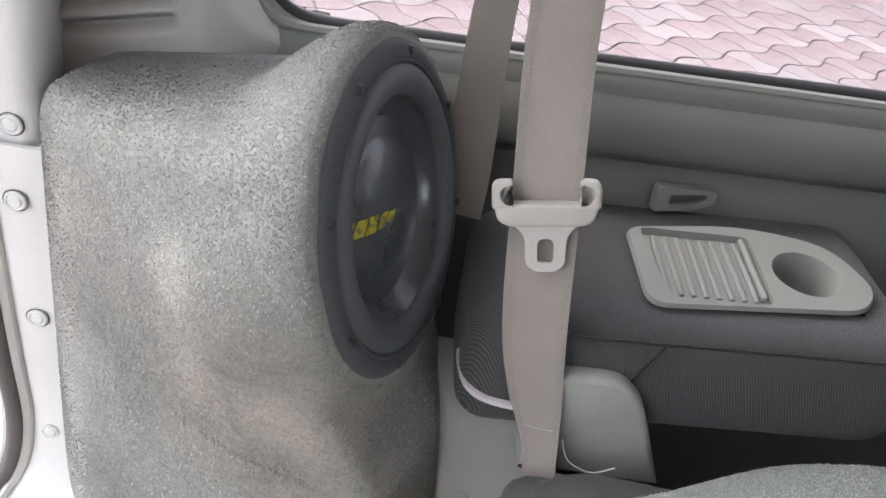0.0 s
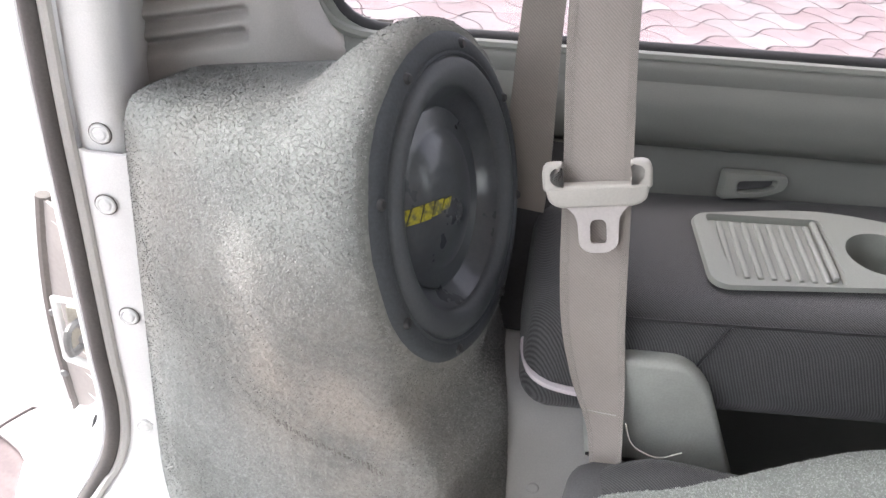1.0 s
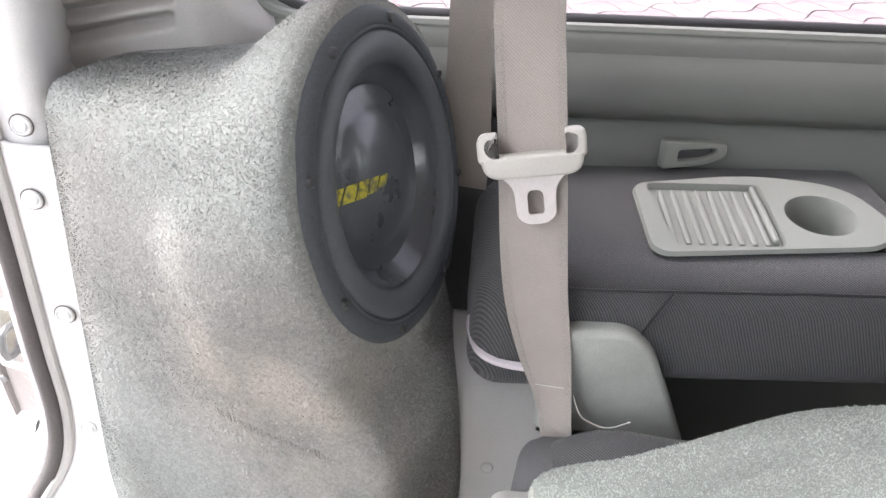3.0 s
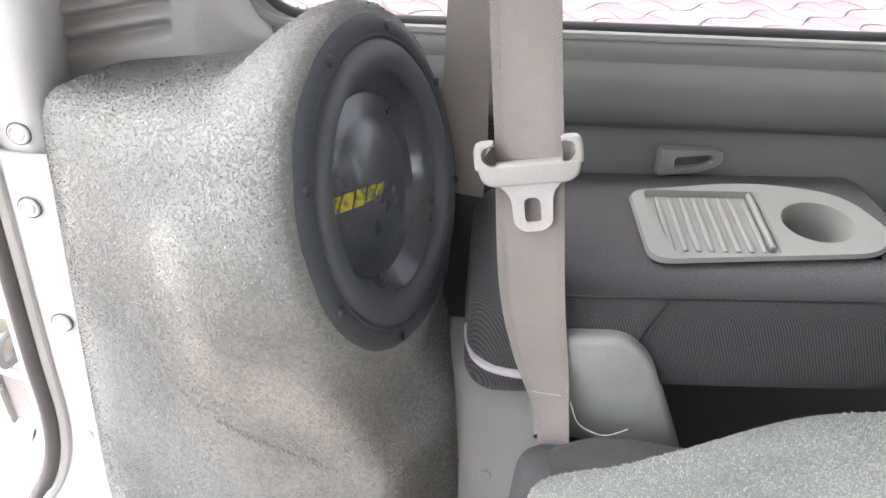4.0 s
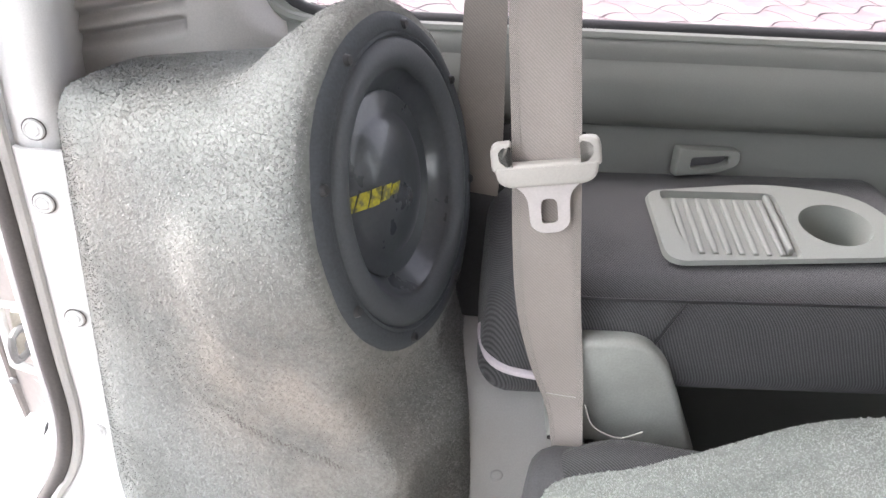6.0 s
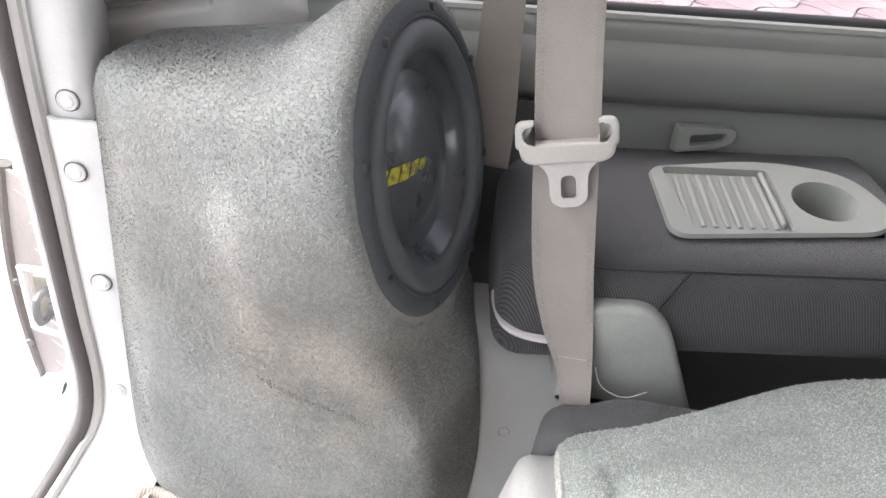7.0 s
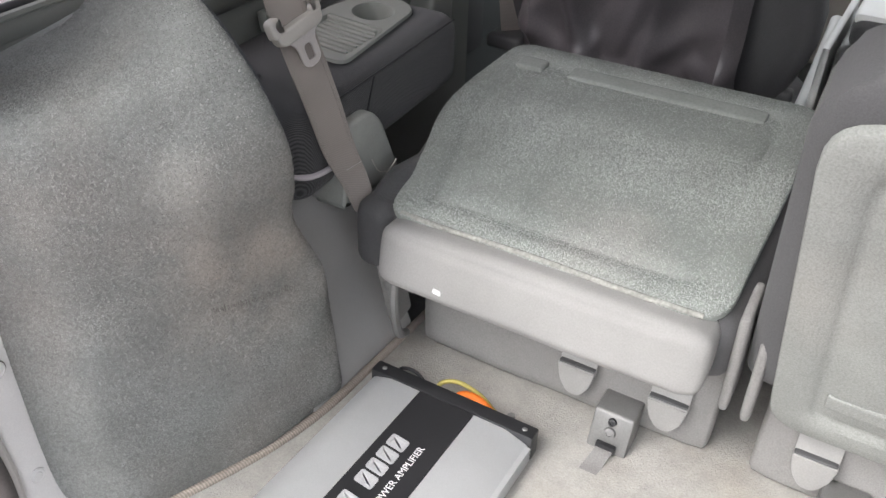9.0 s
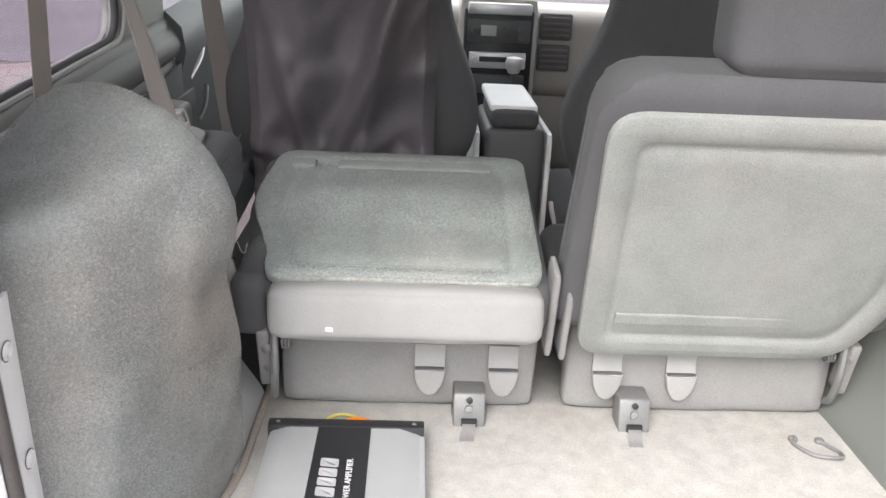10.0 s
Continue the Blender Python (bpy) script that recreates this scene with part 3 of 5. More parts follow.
def pillar_trim(s):
    """The pale plastic that covers the corner post, with its press studs."""
    tag = "near" if s > 0 else "far"
    line = [p for p in smooth_line(OPENING, 6)]
    low, high = [], []
    for x, y, z in line:
        if y < 0.30:
            continue
        t = min(max((0.70 - z) / 0.10, 0), 1)
        row = [(x + 0.016, s * (y + 0.004), z + 0.003 * t), (x + 0.024, s * (y + 0.0), z + 0.004 * t), (x + 0.05, s * (y + 0.001), z + 0.008 * t),
               (x + 0.085, s * (y + 0.006), z + 0.012 * t), (x + 0.115, s * (y + 0.02), z + 0.016 * t)]
        (high if z > 1.034 else low).append(row)
    high.append([(px, py, 1.034) for px, py, pz in high[-1]])
    low.insert(0, [(px, py, 1.038) for px, py, pz in low[0]])
    high = [[(r[0][0] + dx, r[0][1] + s * (dy + 0.012), r[0][2]) for dx, dy in ((0, -0.004), (0.008, -0.008), (0.026, -0.008), (0.036, -0.004), (0.041, 0.004), (0.042, 0.015), (0.036, 0.040), (0.027, 0.075), (0.017, 0.118))] for r in high]
    post = thing("pillar_" + tag, (-0.17, s * 0.60, 0.62), "pale warm-grey plastic corner pillar trim with press studs", "pillar", kind="structure")
    part("lower_trim", sheet(low, 0.004 * -s), TRIM_PILLAR, post)
    part("upper_trim", sheet(high, 0.004 * -s), TRIM_PILLAR, post, "pale upper pillar cover")
    for x, y, z in ((-0.184, 0.6125, 1.053), (-0.182, 0.6025, 0.988), (-0.173, 0.6015, 0.864), (-0.170, 0.5985, 0.718)):
        stud = lathe([(0.0, 0.0032), (0.0045, 0.003), (0.0058, 0.0018), (0.0062, 0.0014), (0.0075, 0.0026), (0.0088, 0.002), (0.0094, 0.0)], 24)
        part("press_stud", moved(stud, Matrix.Translation((x, s * y, z)) @ Euler((radians(90 * s), 0, 0)).to_matrix().to_4x4()), TRIM_PILLAR, post)
        # raised dark ring: the shade round the stud is put in as colour
        ringed = lathe([(0.0094, 0.0004), (0.0100, 0.0009), (0.0106, 0.0)], 24)
        part("stud_recess", moved(ringed, Matrix.Translation((x, s * y, z)) @ Euler((radians(90 * s), 0, 0)).to_matrix().to_4x4()), LAMP_EDGE, post, "dark ring standing in for shade round the stud")
    # white corner of the body outside the seal
    rows = []
    for x, y, z in line:
        if y > 0.48:
            rows.append([(x - 0.014, s * (y + 0.008), z), (x - 0.022, s * (y + 0.022), z), (x - 0.045, s * (y + 0.055), z), (x - 0.07, s * (y + 0.085), z), (x - 0.085, s * (y + 0.13), z), (x - 0.05, s * (y + 0.245), z)])
    setting("jamb_" + tag, sheet(rows, 0.003), WHITE_PAINT, "white painted rear corner of the body", "jamb")


pillar_trim(1)
pillar_trim(-1)
setting("sill_rear", joined(box((-0.262, -0.50, 0.40), (-0.245, 0.50, 0.588), 0.004), box((-0.245, -0.50, 0.57), (-0.13, 0.50, 0.606), 0.006)), TRIM_PILLAR, "pale plastic scuff plate at the rear sill", "sill")


def tail_lamp(s):
    lamp = thing("tail_lamp", (-0.27, s * 0.67, 0.64), "grey ribbed rear lamp with brown-grey rim on the body corner", "lamp", "rear lamps", shift=(0.004, 0.022, -0.013))
    rows = []
    for i in range(13):
        z = 0.657 + 0.295 * i / 12
        bow = 0.012 * math.sin(math.pi * i / 12)
        rows.append([(-0.238, s * 0.620, z), (-0.262, s * 0.635, z), (-0.290 - bow, s * 0.654, z)])
    part("lens", sheet(rows, 0.004), LAMP_LENS, lamp)
    for i in range(9):
        z = 0.677 + 0.032 * i
        part("rib", tube([(-0.242, s * 0.6175, z), (-0.262, s * 0.6315, z), (-0.29, s * 0.6495, z)], 0.0012, 6, 3), TRIM_PILLAR, lamp, "pale line")
    rim = [(-0.288 - 0.012 * math.sin(math.pi * i / 12), s * 0.652, 0.650 + 0.305 * i / 12) for i in range(13)]
    rim_part = part("rim", tube(rim, 0.008, 8, 0), LAMP_EDGE, lamp, "brown-grey rim")
    part("rim_end", tube([(-0.29, s * 0.653, 0.654), (-0.262, s * 0.635, 0.646), (-0.238, s * 0.62, 0.652)], 0.006, 8, 3), LAMP_LENS, lamp)
    for z in (0.722, 0.81):
        part("screw", moved(lathe([(0, 0.003), (0.004, 0.002), (0.005, 0)], 12), Matrix.Translation((-0.296, s * 0.644, z)) @ Euler((radians(90 * s), 0, 0)).to_matrix().to_4x4()), STEEL, rim_part)
    st = thing("door_striker", (-0.245, s * 0.64, 0.80), "metal door striker with its plate on the body corner", "striker", "rear strikers", shift=(0.003, 0.022, -0.012))
    part("plate", box((-0.262, min(s * 0.612, s * 0.625), 0.787), (-0.226, max(s * 0.612, s * 0.625), 0.847), 0.004), OLIVE_ZINC, st)
    rim_line = [(-0.266, s * 0.610, 0.780), (-0.270, s * 0.612, 0.856), (-0.222, s * 0.604, 0.862), (-0.220, s * 0.602, 0.774), (-0.266, s * 0.610, 0.780)]
    part("pocket_rim", tube(rim_line, 0.005, 8, 0), TRIM_PILLAR, st, "pale bent pocket rim")
    for z in (0.806, 0.828):
        part("bolt", moved(lathe([(0, 0.004), (0.005, 0.0035), (0.007, 0.002), (0.0075, 0)], 16), Matrix.Translation((-0.244, s * 0.612, z)) @ Euler((radians(90 * s), 0, 0)).to_matrix().to_4x4()), STEEL, st)
    part("loop", tube([(-0.245, s * 0.617, 0.802), (-0.25, s * 0.592, 0.802), (-0.25, s * 0.592, 0.832), (-0.245, s * 0.617, 0.832)], 0.004, 8, 3), STEEL, st)


tail_lamp(1)


def jamb_fittings():
    turn = Vector((-0.82, -0.57, 0)).to_track_quat("Z", "Y").to_matrix().to_4x4()
    for x, y, z in ((-0.2425, 0.6265, 1.034), (-0.2415, 0.6255, 1.000)):
        th = thing("bolt", (x, y, z), "zinc-yellow cross-head bolt in the white door jamb", "bolt", "jamb bolts")
        at = Matrix.Translation((x, y, z)) @ turn
        head = part("head", moved(lathe([(0, 0.0035), (0.005, 0.0034), (0.0085, 0.0024), (0.0105, 0.0004), (0.0108, -0.003)], 24), at), OLIVE_ZINC, th)
        for a in (20, 110):
            part("cross_slot", moved(box((-0.0045, -0.0008, 0.003), (0.0045, 0.0008, 0.0042), 0.0002, 1), at @ Euler((0, 0, radians(a))).to_matrix().to_4x4()), BLACK_PAINT, head)
    th = thing("bump_stop", (-0.245, 0.645, 0.63), "black rubber bump stop below the rear lamp", "bump stop")
    pad = cushion((-0.254, 0.630, 0.630), (-0.232, 0.648, 0.684), 0.004, 0, 8)
    for v in pad.verts:
        v.co.x += 0.28 * (v.co.z - 0.655)
    part("pad", pad, RUBBER, th)


jamb_fittings()


def tail_gate():
    """The side-hinged rear door, swung wide open."""
    gate = thing("rear_door", (-0.30, 0.80, 0.45), "white painted side-hinged rear door standing wide open", "door")
    m = Matrix.Translation((-0.33, 0.80, 0)) @ Euler((0, 0, radians(-12))).to_matrix().to_4x4()
    part("inner_panel", moved(box((-1.12, 0.0, 0.46), (0, 0.03, 1.12), 0.012), m), WHITE_PAINT, gate)
    part("outer_panel", moved(box((-1.14, 0.035, 0.44), (0.0, 0.065, 1.12), 0.02), m), WHITE_PAINT, gate)
    part("window_surround", moved(joined(box((-1.12, 0.0, 1.122), (-1.05, 0.06, 1.66), 0.01), box((-0.08, 0.0, 1.122), (0, 0.06, 1.66), 0.01), box((-1.04, 0.0, 1.58), (-0.09, 0.06, 1.66), 0.01)), m), WHITE_PAINT, gate)


tail_gate()

# quarter trim above the box, with three pressed grooves
def quarter_trim():
    rows = []
    for i in range(84):
        x = -0.215 + 0.003 * i
        row = []
        for j in range(181):
            z = 1.02 + 0.0015 * j
            y = 0.722 + 0.052 * min(max(x + 0.07, 0) / 0.075, 1) ** 1.5 + 0.012 * ((z - 1.02) / 0.27) ** 2
            along = z - 0.27 * (x + 0.187)
            if x < -0.086:
                for zc in (1.090, 1.1105, 1.131, 1.1515, 1.172):
                    d = (along - zc) / 0.0062
                    y += 0.015 * math.exp(-d * d) * min(1, (-0.086 - x) / 0.007)
            deep = 0.077 - math.hypot(min(x - 0.02, 0), min(z - 1.17, 0))
            y += 0.05 * min(max(deep / 0.02, 0), 1) ** 2
            row.append((x, y, z))
        rows.append(row)
    bm = sheet(rows, -0.003)
    bmesh.ops.delete(bm, geom=[v for v in bm.verts if math.hypot(min(v.co.x - 0.02, 0), min(v.co.z - 1.17, 0)) < 0.055], context="VERTS")
    setting("trim_quarter", bm, TRIM_TAUPE, "taupe plastic quarter trim with pressed grooves", "trim")


quarter_trim()


def lower_side_panel(s):
    """The plastic over the wheel housing beside the seats."""
    tag = "near" if s > 0 else "far"
    x0, x1 = (0.13, 0.358) if s > 0 else (-0.13, 0.56)
    prof = [(0.474, 0.612), (0.482, 0.64), (0.520, 0.70), (0.547, 0.76), (0.556, 0.82), (0.560, 0.875), (0.585, 0.897), (0.74, 0.905)] if s < 0 else [(0.474, 0.612), (0.482, 0.64), (0.520, 0.70), (0.545, 0.755), (0.556, 0.80), (0.566, 0.833), (0.590, 0.862), (0.64, 0.882), (0.74, 0.89)]
    rows = []
    for i in range(13):
        x = x0 + (x1 - x0) * i / 12
        pull = -0.01 * max(0, (x - 0.3)) / 0.26 + (0.012 if s < 0 else 0)
        rows.append([(x, s * (y + pull * (1 if y < 0.7 else 0)), min(z, 0.80) if s > 0 and x > 0.40 else z) for y, z in smooth_line(prof, 3)])
    if s > 0:
        lip = [rows[-1][k] for k in range(len(rows[-1]) - 6)]
    panel = setting("trim_lower_" + tag, sheet(rows, 0.004 * -s), TRIM_BEIGE if s > 0 else TRIM_GREEN, "grey plastic trim over the wheel housing", "trim")
    if s > 0:
        part("edge_lip", tube([(x, y - 0.001, z) for x, y, z in lip], 0.0032, 8, 0), TRIM_COVER, panel, "rounded pale edge")


lower_side_panel(1)
lower_side_panel(-1)
part("screw_cap", moved(lathe([(0, 0.002), (0.005, 0.0015), (0.0065, 0)], 16), Matrix.Translation((0.238, 0.546, 0.772)) @ Euler((radians(75), 0, 0)).to_matrix().to_4x4()), TRIM_BEIGE, bpy.data.objects["trim_lower_near"])

# black sheet added for the deep shade between the loudspeaker and the armrest
setting("trim_recess", sheet([[(x, 0.640, 0.886), (x, 0.675, 0.92), (x, 0.705, 0.97), (x, 0.724, 1.01), (x, 0.741, 1.046)] for x in (0.12, 0.16, 0.20, 0.245, 0.29)], 0.004), RUBBER, "black sheet standing in for deep shade behind the belt", "trim")

# ---------------------------------------------------------------- loudspeaker box
SPK_C, SPK_N = Vector((0.1225, 0.5783, 1.0580)), Vector((0.9005, -0.3147, 0.3001)).normalized()
SPK_X = Vector((0, 0, 1)).cross(SPK_N).normalized()
SPK = Matrix.Translation(SPK_C) @ Matrix((SPK_X, SPK_N.cross(SPK_X), SPK_N)).transposed().to_4x4() @ Matrix.Scale(0.985, 4)


def speaker_box():
    th = thing("subwoofer_box", (0.0, 0.62, FLOOR), "grey fleece-carpeted moulded subwoofer box filling the rear corner", "subwoofer")
    bm = bmesh.new()
    low = [(-0.160, 0.600), (-0.118, 0.545), (0.05, 0.484), (0.196, 0.470), (0.242, 0.535), (0.240, 0.735), (-0.160, 0.735)]
    mid = [(-0.160, 0.600), (-0.118, 0.545), (0.03, 0.480), (0.148, 0.455), (0.200, 0.545), (0.208, 0.735), (-0.160, 0.735)]
    neck = [(-0.160, 0.600), (-0.118, 0.545), (0.00, 0.484), (0.108, 0.452), (0.162, 0.560), (0.195, 0.735), (-0.160, 0.735)]
    shoulder = [(-0.160, 0.600), (-0.121, 0.553), (-0.025, 0.491), (0.034, 0.466), (0.060, 0.56), (0.125, 0.735), (-0.160, 0.735)]
    top = [(-0.153, 0.612), (-0.114, 0.570), (-0.028, 0.508), (0.020, 0.478), (0.040, 0.56), (0.110, 0.735), (-0.142, 0.735)]
    levels = [[bm.verts.new((x, y, z)) for (x, y), z in zip(pts, zs)] for pts, zs in
              ((low, [0.612] * 7), (mid, [0.855] * 7), (neck, [0.925, 0.925, 0.925, 0.925, 0.905, 0.905, 0.925]), (shoulder, [1.086, 1.088, 1.092, 1.095, 1.09, 1.08, 1.055]), (top, [1.102, 1.110, 1.124, 1.133, 1.14, 1.125, 1.080]))]
    for a, b in zip(levels, levels[1:]):
        for k in range(7):
            bm.faces.new((a[k], a[(k + 1) % 7], b[(k + 1) % 7], b[k]))
    bm.faces.new(levels[0])
    bm.faces.new(levels[-1])
    bmesh.ops.recalc_face_normals(bm, faces=bm.faces)
    pod = lathe([(0, -0.10), (0.10, -0.095), (0.112, -0.05), (0.118, 0.006), (0.148, 0.006), (0.153, -0.02), (0.156, -0.06), (0.152, -0.10), (0.124, -0.14), (0.07, -0.18), (0, -0.19)], 64)
    bmesh.ops.recalc_face_normals(pod, faces=pod.faces)
    for v in pod.verts:
        back = max(0.0, -v.co.z - 0.012)
        if v.co.y > 0:
            v.co.y *= max(0.4, 1 - 3.2 * back)
    moved(pod, SPK)
    for v in pod.verts:
        depth = max(0.0, (SPK_C - v.co).dot(SPK_N))
        v.co.z -= 0.05 * min(depth, 0.12)
    shell = part("shell", joined(bm, pod), BOX_CARPET, th)
    r = shell.modifiers.new("remesh", "REMESH")
    r.mode, r.voxel_size, r.use_smooth_shade = "VOXEL", 0.006, True
    s = shell.modifiers.new("smooth", "SMOOTH")
    s.factor, s.iterations = 0.5, 54
    pile(shell, 240000, 0.0015, 0.0008, BOX_PILE, lambda p, n: (p[:, 1] < 0.70) & (p[:, 2] > 0.63) & (((p - np.array(SPK_C)) @ np.array(SPK_N) < -0.004) | (np.linalg.norm(p - np.array(SPK_C), axis=1) > 0.1365)), "short curly grey pile", 5)
    # short dark upright marks along the crease under the loudspeaker
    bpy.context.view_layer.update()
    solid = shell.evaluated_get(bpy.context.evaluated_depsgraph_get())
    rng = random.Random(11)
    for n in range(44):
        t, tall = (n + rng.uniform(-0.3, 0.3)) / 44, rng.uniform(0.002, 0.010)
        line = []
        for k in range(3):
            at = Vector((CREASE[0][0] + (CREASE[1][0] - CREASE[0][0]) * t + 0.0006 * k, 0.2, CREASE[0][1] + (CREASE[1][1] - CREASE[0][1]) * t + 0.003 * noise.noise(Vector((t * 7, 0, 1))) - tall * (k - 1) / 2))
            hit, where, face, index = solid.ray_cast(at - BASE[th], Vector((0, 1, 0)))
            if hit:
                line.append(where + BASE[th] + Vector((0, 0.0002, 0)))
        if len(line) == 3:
            part("pile_crease", tube([tuple(p) for p in line], rng.uniform(0.0005, 0.0009), 5, 0), LAMP_EDGE, shell, "short dark upright tufts")
    spk = part("speaker_frame", moved(lathe([(0.114, -0.004), (0.1145, 0.007), (0.117, 0.0095), (0.119, 0.0085), (0.121, 0.0095), (0.130, 0.0078), (0.1345, 0.003), (0.137, -0.004), (0.130, -0.012)], 72), SPK), GASKET, th, "black gasketed loudspeaker ring")
    prof = [(0.1165, 0.005)] + [(0.1035 + 0.0130 * math.cos(a), 0.003 + 0.0095 * math.sin(a)) for a in (math.pi * k / 12 for k in range(1, 13))]
    part("surround", moved(lathe(prof, 72), SPK), SURROUND, th, "rolled black rubber surround")
    part("cone", moved(lathe([(0.092, 0.004), (0.0905, 0.001), (0.084, -0.006), (0.074, -0.013), (0.070, -0.016)], 72), SPK), CONE, th, "glossy charcoal cone")
    cap = [(0.0755, -0.0125), (0.075, -0.0105), (0.073, -0.0095)] + [(0.072 * math.sin(a), -0.0265 + 0.030 * math.cos(a)) for a in (1.0 - 0.1 * k for k in range(11))]
    part("dust_cap", moved(lathe(cap, 64), SPK), CONE, th, "glossy domed dust cap")
    for k in range(8):
        a = radians(22.5 + 45 * k)
        hole = lathe([(0.0, 0.0115), (0.003, 0.0115), (0.0042, 0.0100), (0.0048, 0.008)], 14)
        part("screw", moved(hole, SPK @ Matrix.Translation((0.125 * math.cos(a), 0.125 * math.sin(a), 0))), BLACK_PAINT, spk)
    # printed mark: slanted blocks along a radius
    d = (SPK.inverted() @ Vector((0.093, 0.50, 1.072))).normalized()
    d.z = 0
    d.normalize()
    ang = math.atan2(d.y, d.x)
    for k in range(6):
        u0 = 0.082 - 0.0125 * k
        w, h = 0.0108, (0.0045, 0.006, 0.0065, 0.0065, 0.0055, 0.004)[k]
        def deep(r):
            return 0.0012 + float(np.interp(r, [0, 0.0143, 0.028, 0.0407, 0.0516, 0.0606, 0.073, 0.077, 0.084, 0.092], [0.0035, 0.0029, 0.0011, -0.0017, -0.0056, -0.0103, -0.0095, -0.0105, -0.006, 0.004]))
        rows = []
        for i in range(3):
            row = []
            for j in range(3):
                u, v = u0 - w * i / 2 + 0.003 * (j - 1), h * (j - 1)
                row.append(SPK @ Vector((u * math.cos(ang) - v * math.sin(ang), u * math.sin(ang) + v * math.cos(ang), deep(math.hypot(u, v)))))
            rows.append(row)
        part("printed_mark", sheet(rows, 0.0006), YELLOW, th, "yellow printed mark")


CREASE = ((0.001, 0.871), (0.103, 0.853))
speaker_box()


# ---------------------------------------------------------------- side armrest, tray, belt
def armrest():
    th = thing("side_armrest", (0.40, 0.63, 0.90), "charcoal ribbed fabric armrest built onto the side trim", "armrest", shift=(-0.008, -0.006, 0.006))
    bm = cushion((0.212, 0.541, 0.890), (0.605, 0.775, 1.004), 0.032, 0.0, 24)
    for v in bm.verts:
        v.co.z += 0.09 * (v.co.x - 0.37)
        if v.co.z > 0.96:
            v.co.z += 0.015 * (v.co.y - 0.62)
        if v.co.x < 0.33 and v.co.z < 0.95:
            v.co.z -= 0.012
    for v in bm.verts:
        if v.co.z > 0.96 and v.co.y > 0.70:
            v.co.z -= 0.004 * min((v.co.y - 0.70) / 0.05, 1)
    dead = [f for f in bm.faces if f.calc_center_median().z > 0.985 and 0.372 < f.calc_center_median().x < 0.556 and 0.60 < f.calc_center_median().y < 0.682]
    bmesh.ops.delete(bm, geom=dead, context="FACES")
    part("pad", bm, FABRIC_DARK, th)
    part("seam", tube([(0.262, 0.546, 0.988), (0.30, 0.5405, 0.992), (0.367, 0.5395, 0.999), (0.45, 0.5395, 1.007), (0.575, 0.5415, 1.017)], 0.0015, 6, 5), BLACK_PAINT, th, "stitched seam")
    part("seam", tube([(0.367, 0.5395, 0.998), (0.358, 0.540, 0.972), (0.348, 0.541, 0.940)], 0.0014, 6, 5), BLACK_PAINT, th)
    part("piping", tube([(0.2140, 0.590, 0.915), (0.2145, 0.575, 0.913), (0.222, 0.551, 0.910), (0.245, 0.541, 0.907), (0.30, 0.540, 0.905)], 0.0042, 8, 5), PIPING, th, "pale lilac piping")
    # cup tray let into the top
    tray_m = Matrix.Translation((0.457, 0.639, 1.0225)) @ Euler((radians(4), radians(-5), 0)).to_matrix().to_4x4()
    line = rounded([(-0.108, 0.046), (-0.105, -0.063), (0.092, -0.047), (0.114, -0.016), (0.092, 0.046), (0.01, 0.066)], [0.014, 0.02, 0.022, 0.02, 0.04, 0.05], 6)
    cup = thing("cup_tray", (0.455, 0.645, 1.02), "light grey plastic cup holder tray let into the armrest", "cup holder", shift=(-0.006, -0.004, 0.002))
    cx, cy, r = 0.052, -0.001, 0.031
    hole = [(cx + r * math.cos(2 * math.pi * k / 48), cy + r * math.sin(2 * math.pi * k / 48)) for k in range(48)]
    cell = (-0.095, -0.050, 0.010, 0.046)
    bm = bmesh.new()
    outs = [bm.verts.new((x, y, 0.0)) for x, y in line]
    up = [bm.verts.new((x * 0.985, y * 0.97, 0.004)) for x, y in line]
    for k in range(len(line)):
        j = (k + 1) % len(line)
        bm.faces.new((outs[k], outs[j], up[j], up[k]))
    dish = rounded([(cell[0], cell[3]), (cell[0] + 0.012, cell[1]), (cell[2], cell[1]), (cell[2], cell[3])], 0.008, 4)
    hv = [bm.verts.new((x, y, 0.004)) for x, y in hole]
    dv = [bm.verts.new((x, y, 0.004)) for x, y in dish]
    edges = []
    for ring in (up, hv, dv):
        for k in range(len(ring)):
            e = bm.edges.get((ring[k], ring[(k + 1) % len(ring)])) or bm.edges.new((ring[k], ring[(k + 1) % len(ring)]))
            edges.append(e)
    bmesh.ops.triangle_fill(bm, edges=edges, use_beauty=True)
    dead = [f for f in bm.faces if all(v in hv for v in f.verts) or all(v in dv for v in f.verts)]
    bmesh.ops.delete(bm, geom=dead, context="FACES_ONLY")
    h2 = [bm.verts.new((cx + (x - cx) * 0.96, cy + (y - cy) * 0.96, 0.000)) for x, y in hole]
    h3 = [bm.verts.new((cx + (x - cx) * 0.86, cy + (y - cy) * 0.86, -0.045)) for x, y in hole]
    d2 = [bm.verts.new((x * 0.975 - 0.001, y * 0.95, -0.0022)) for x, y in dish]
    for a, b in ((hv, h2), (h2, h3), (dv, d2)):
        for k in range(len(a)):
            j = (k + 1) % len(a)
            bm.faces.new((a[k], a[j], b[j], b[k]))
    bm.faces.new(h3)
    bm.faces.new(d2)
    part("tray", moved(bm, tray_m), TRIM_LIGHT, cup)
    for k in range(8):
        x = -0.082 + 0.0112 * k
        part("ridge", moved(cushion((x - 0.0028, -0.043, -0.003), (x + 0.0028, 0.040, 0.0012), 0.002, 0, 6), tray_m), TRIM_LIGHT, cup)
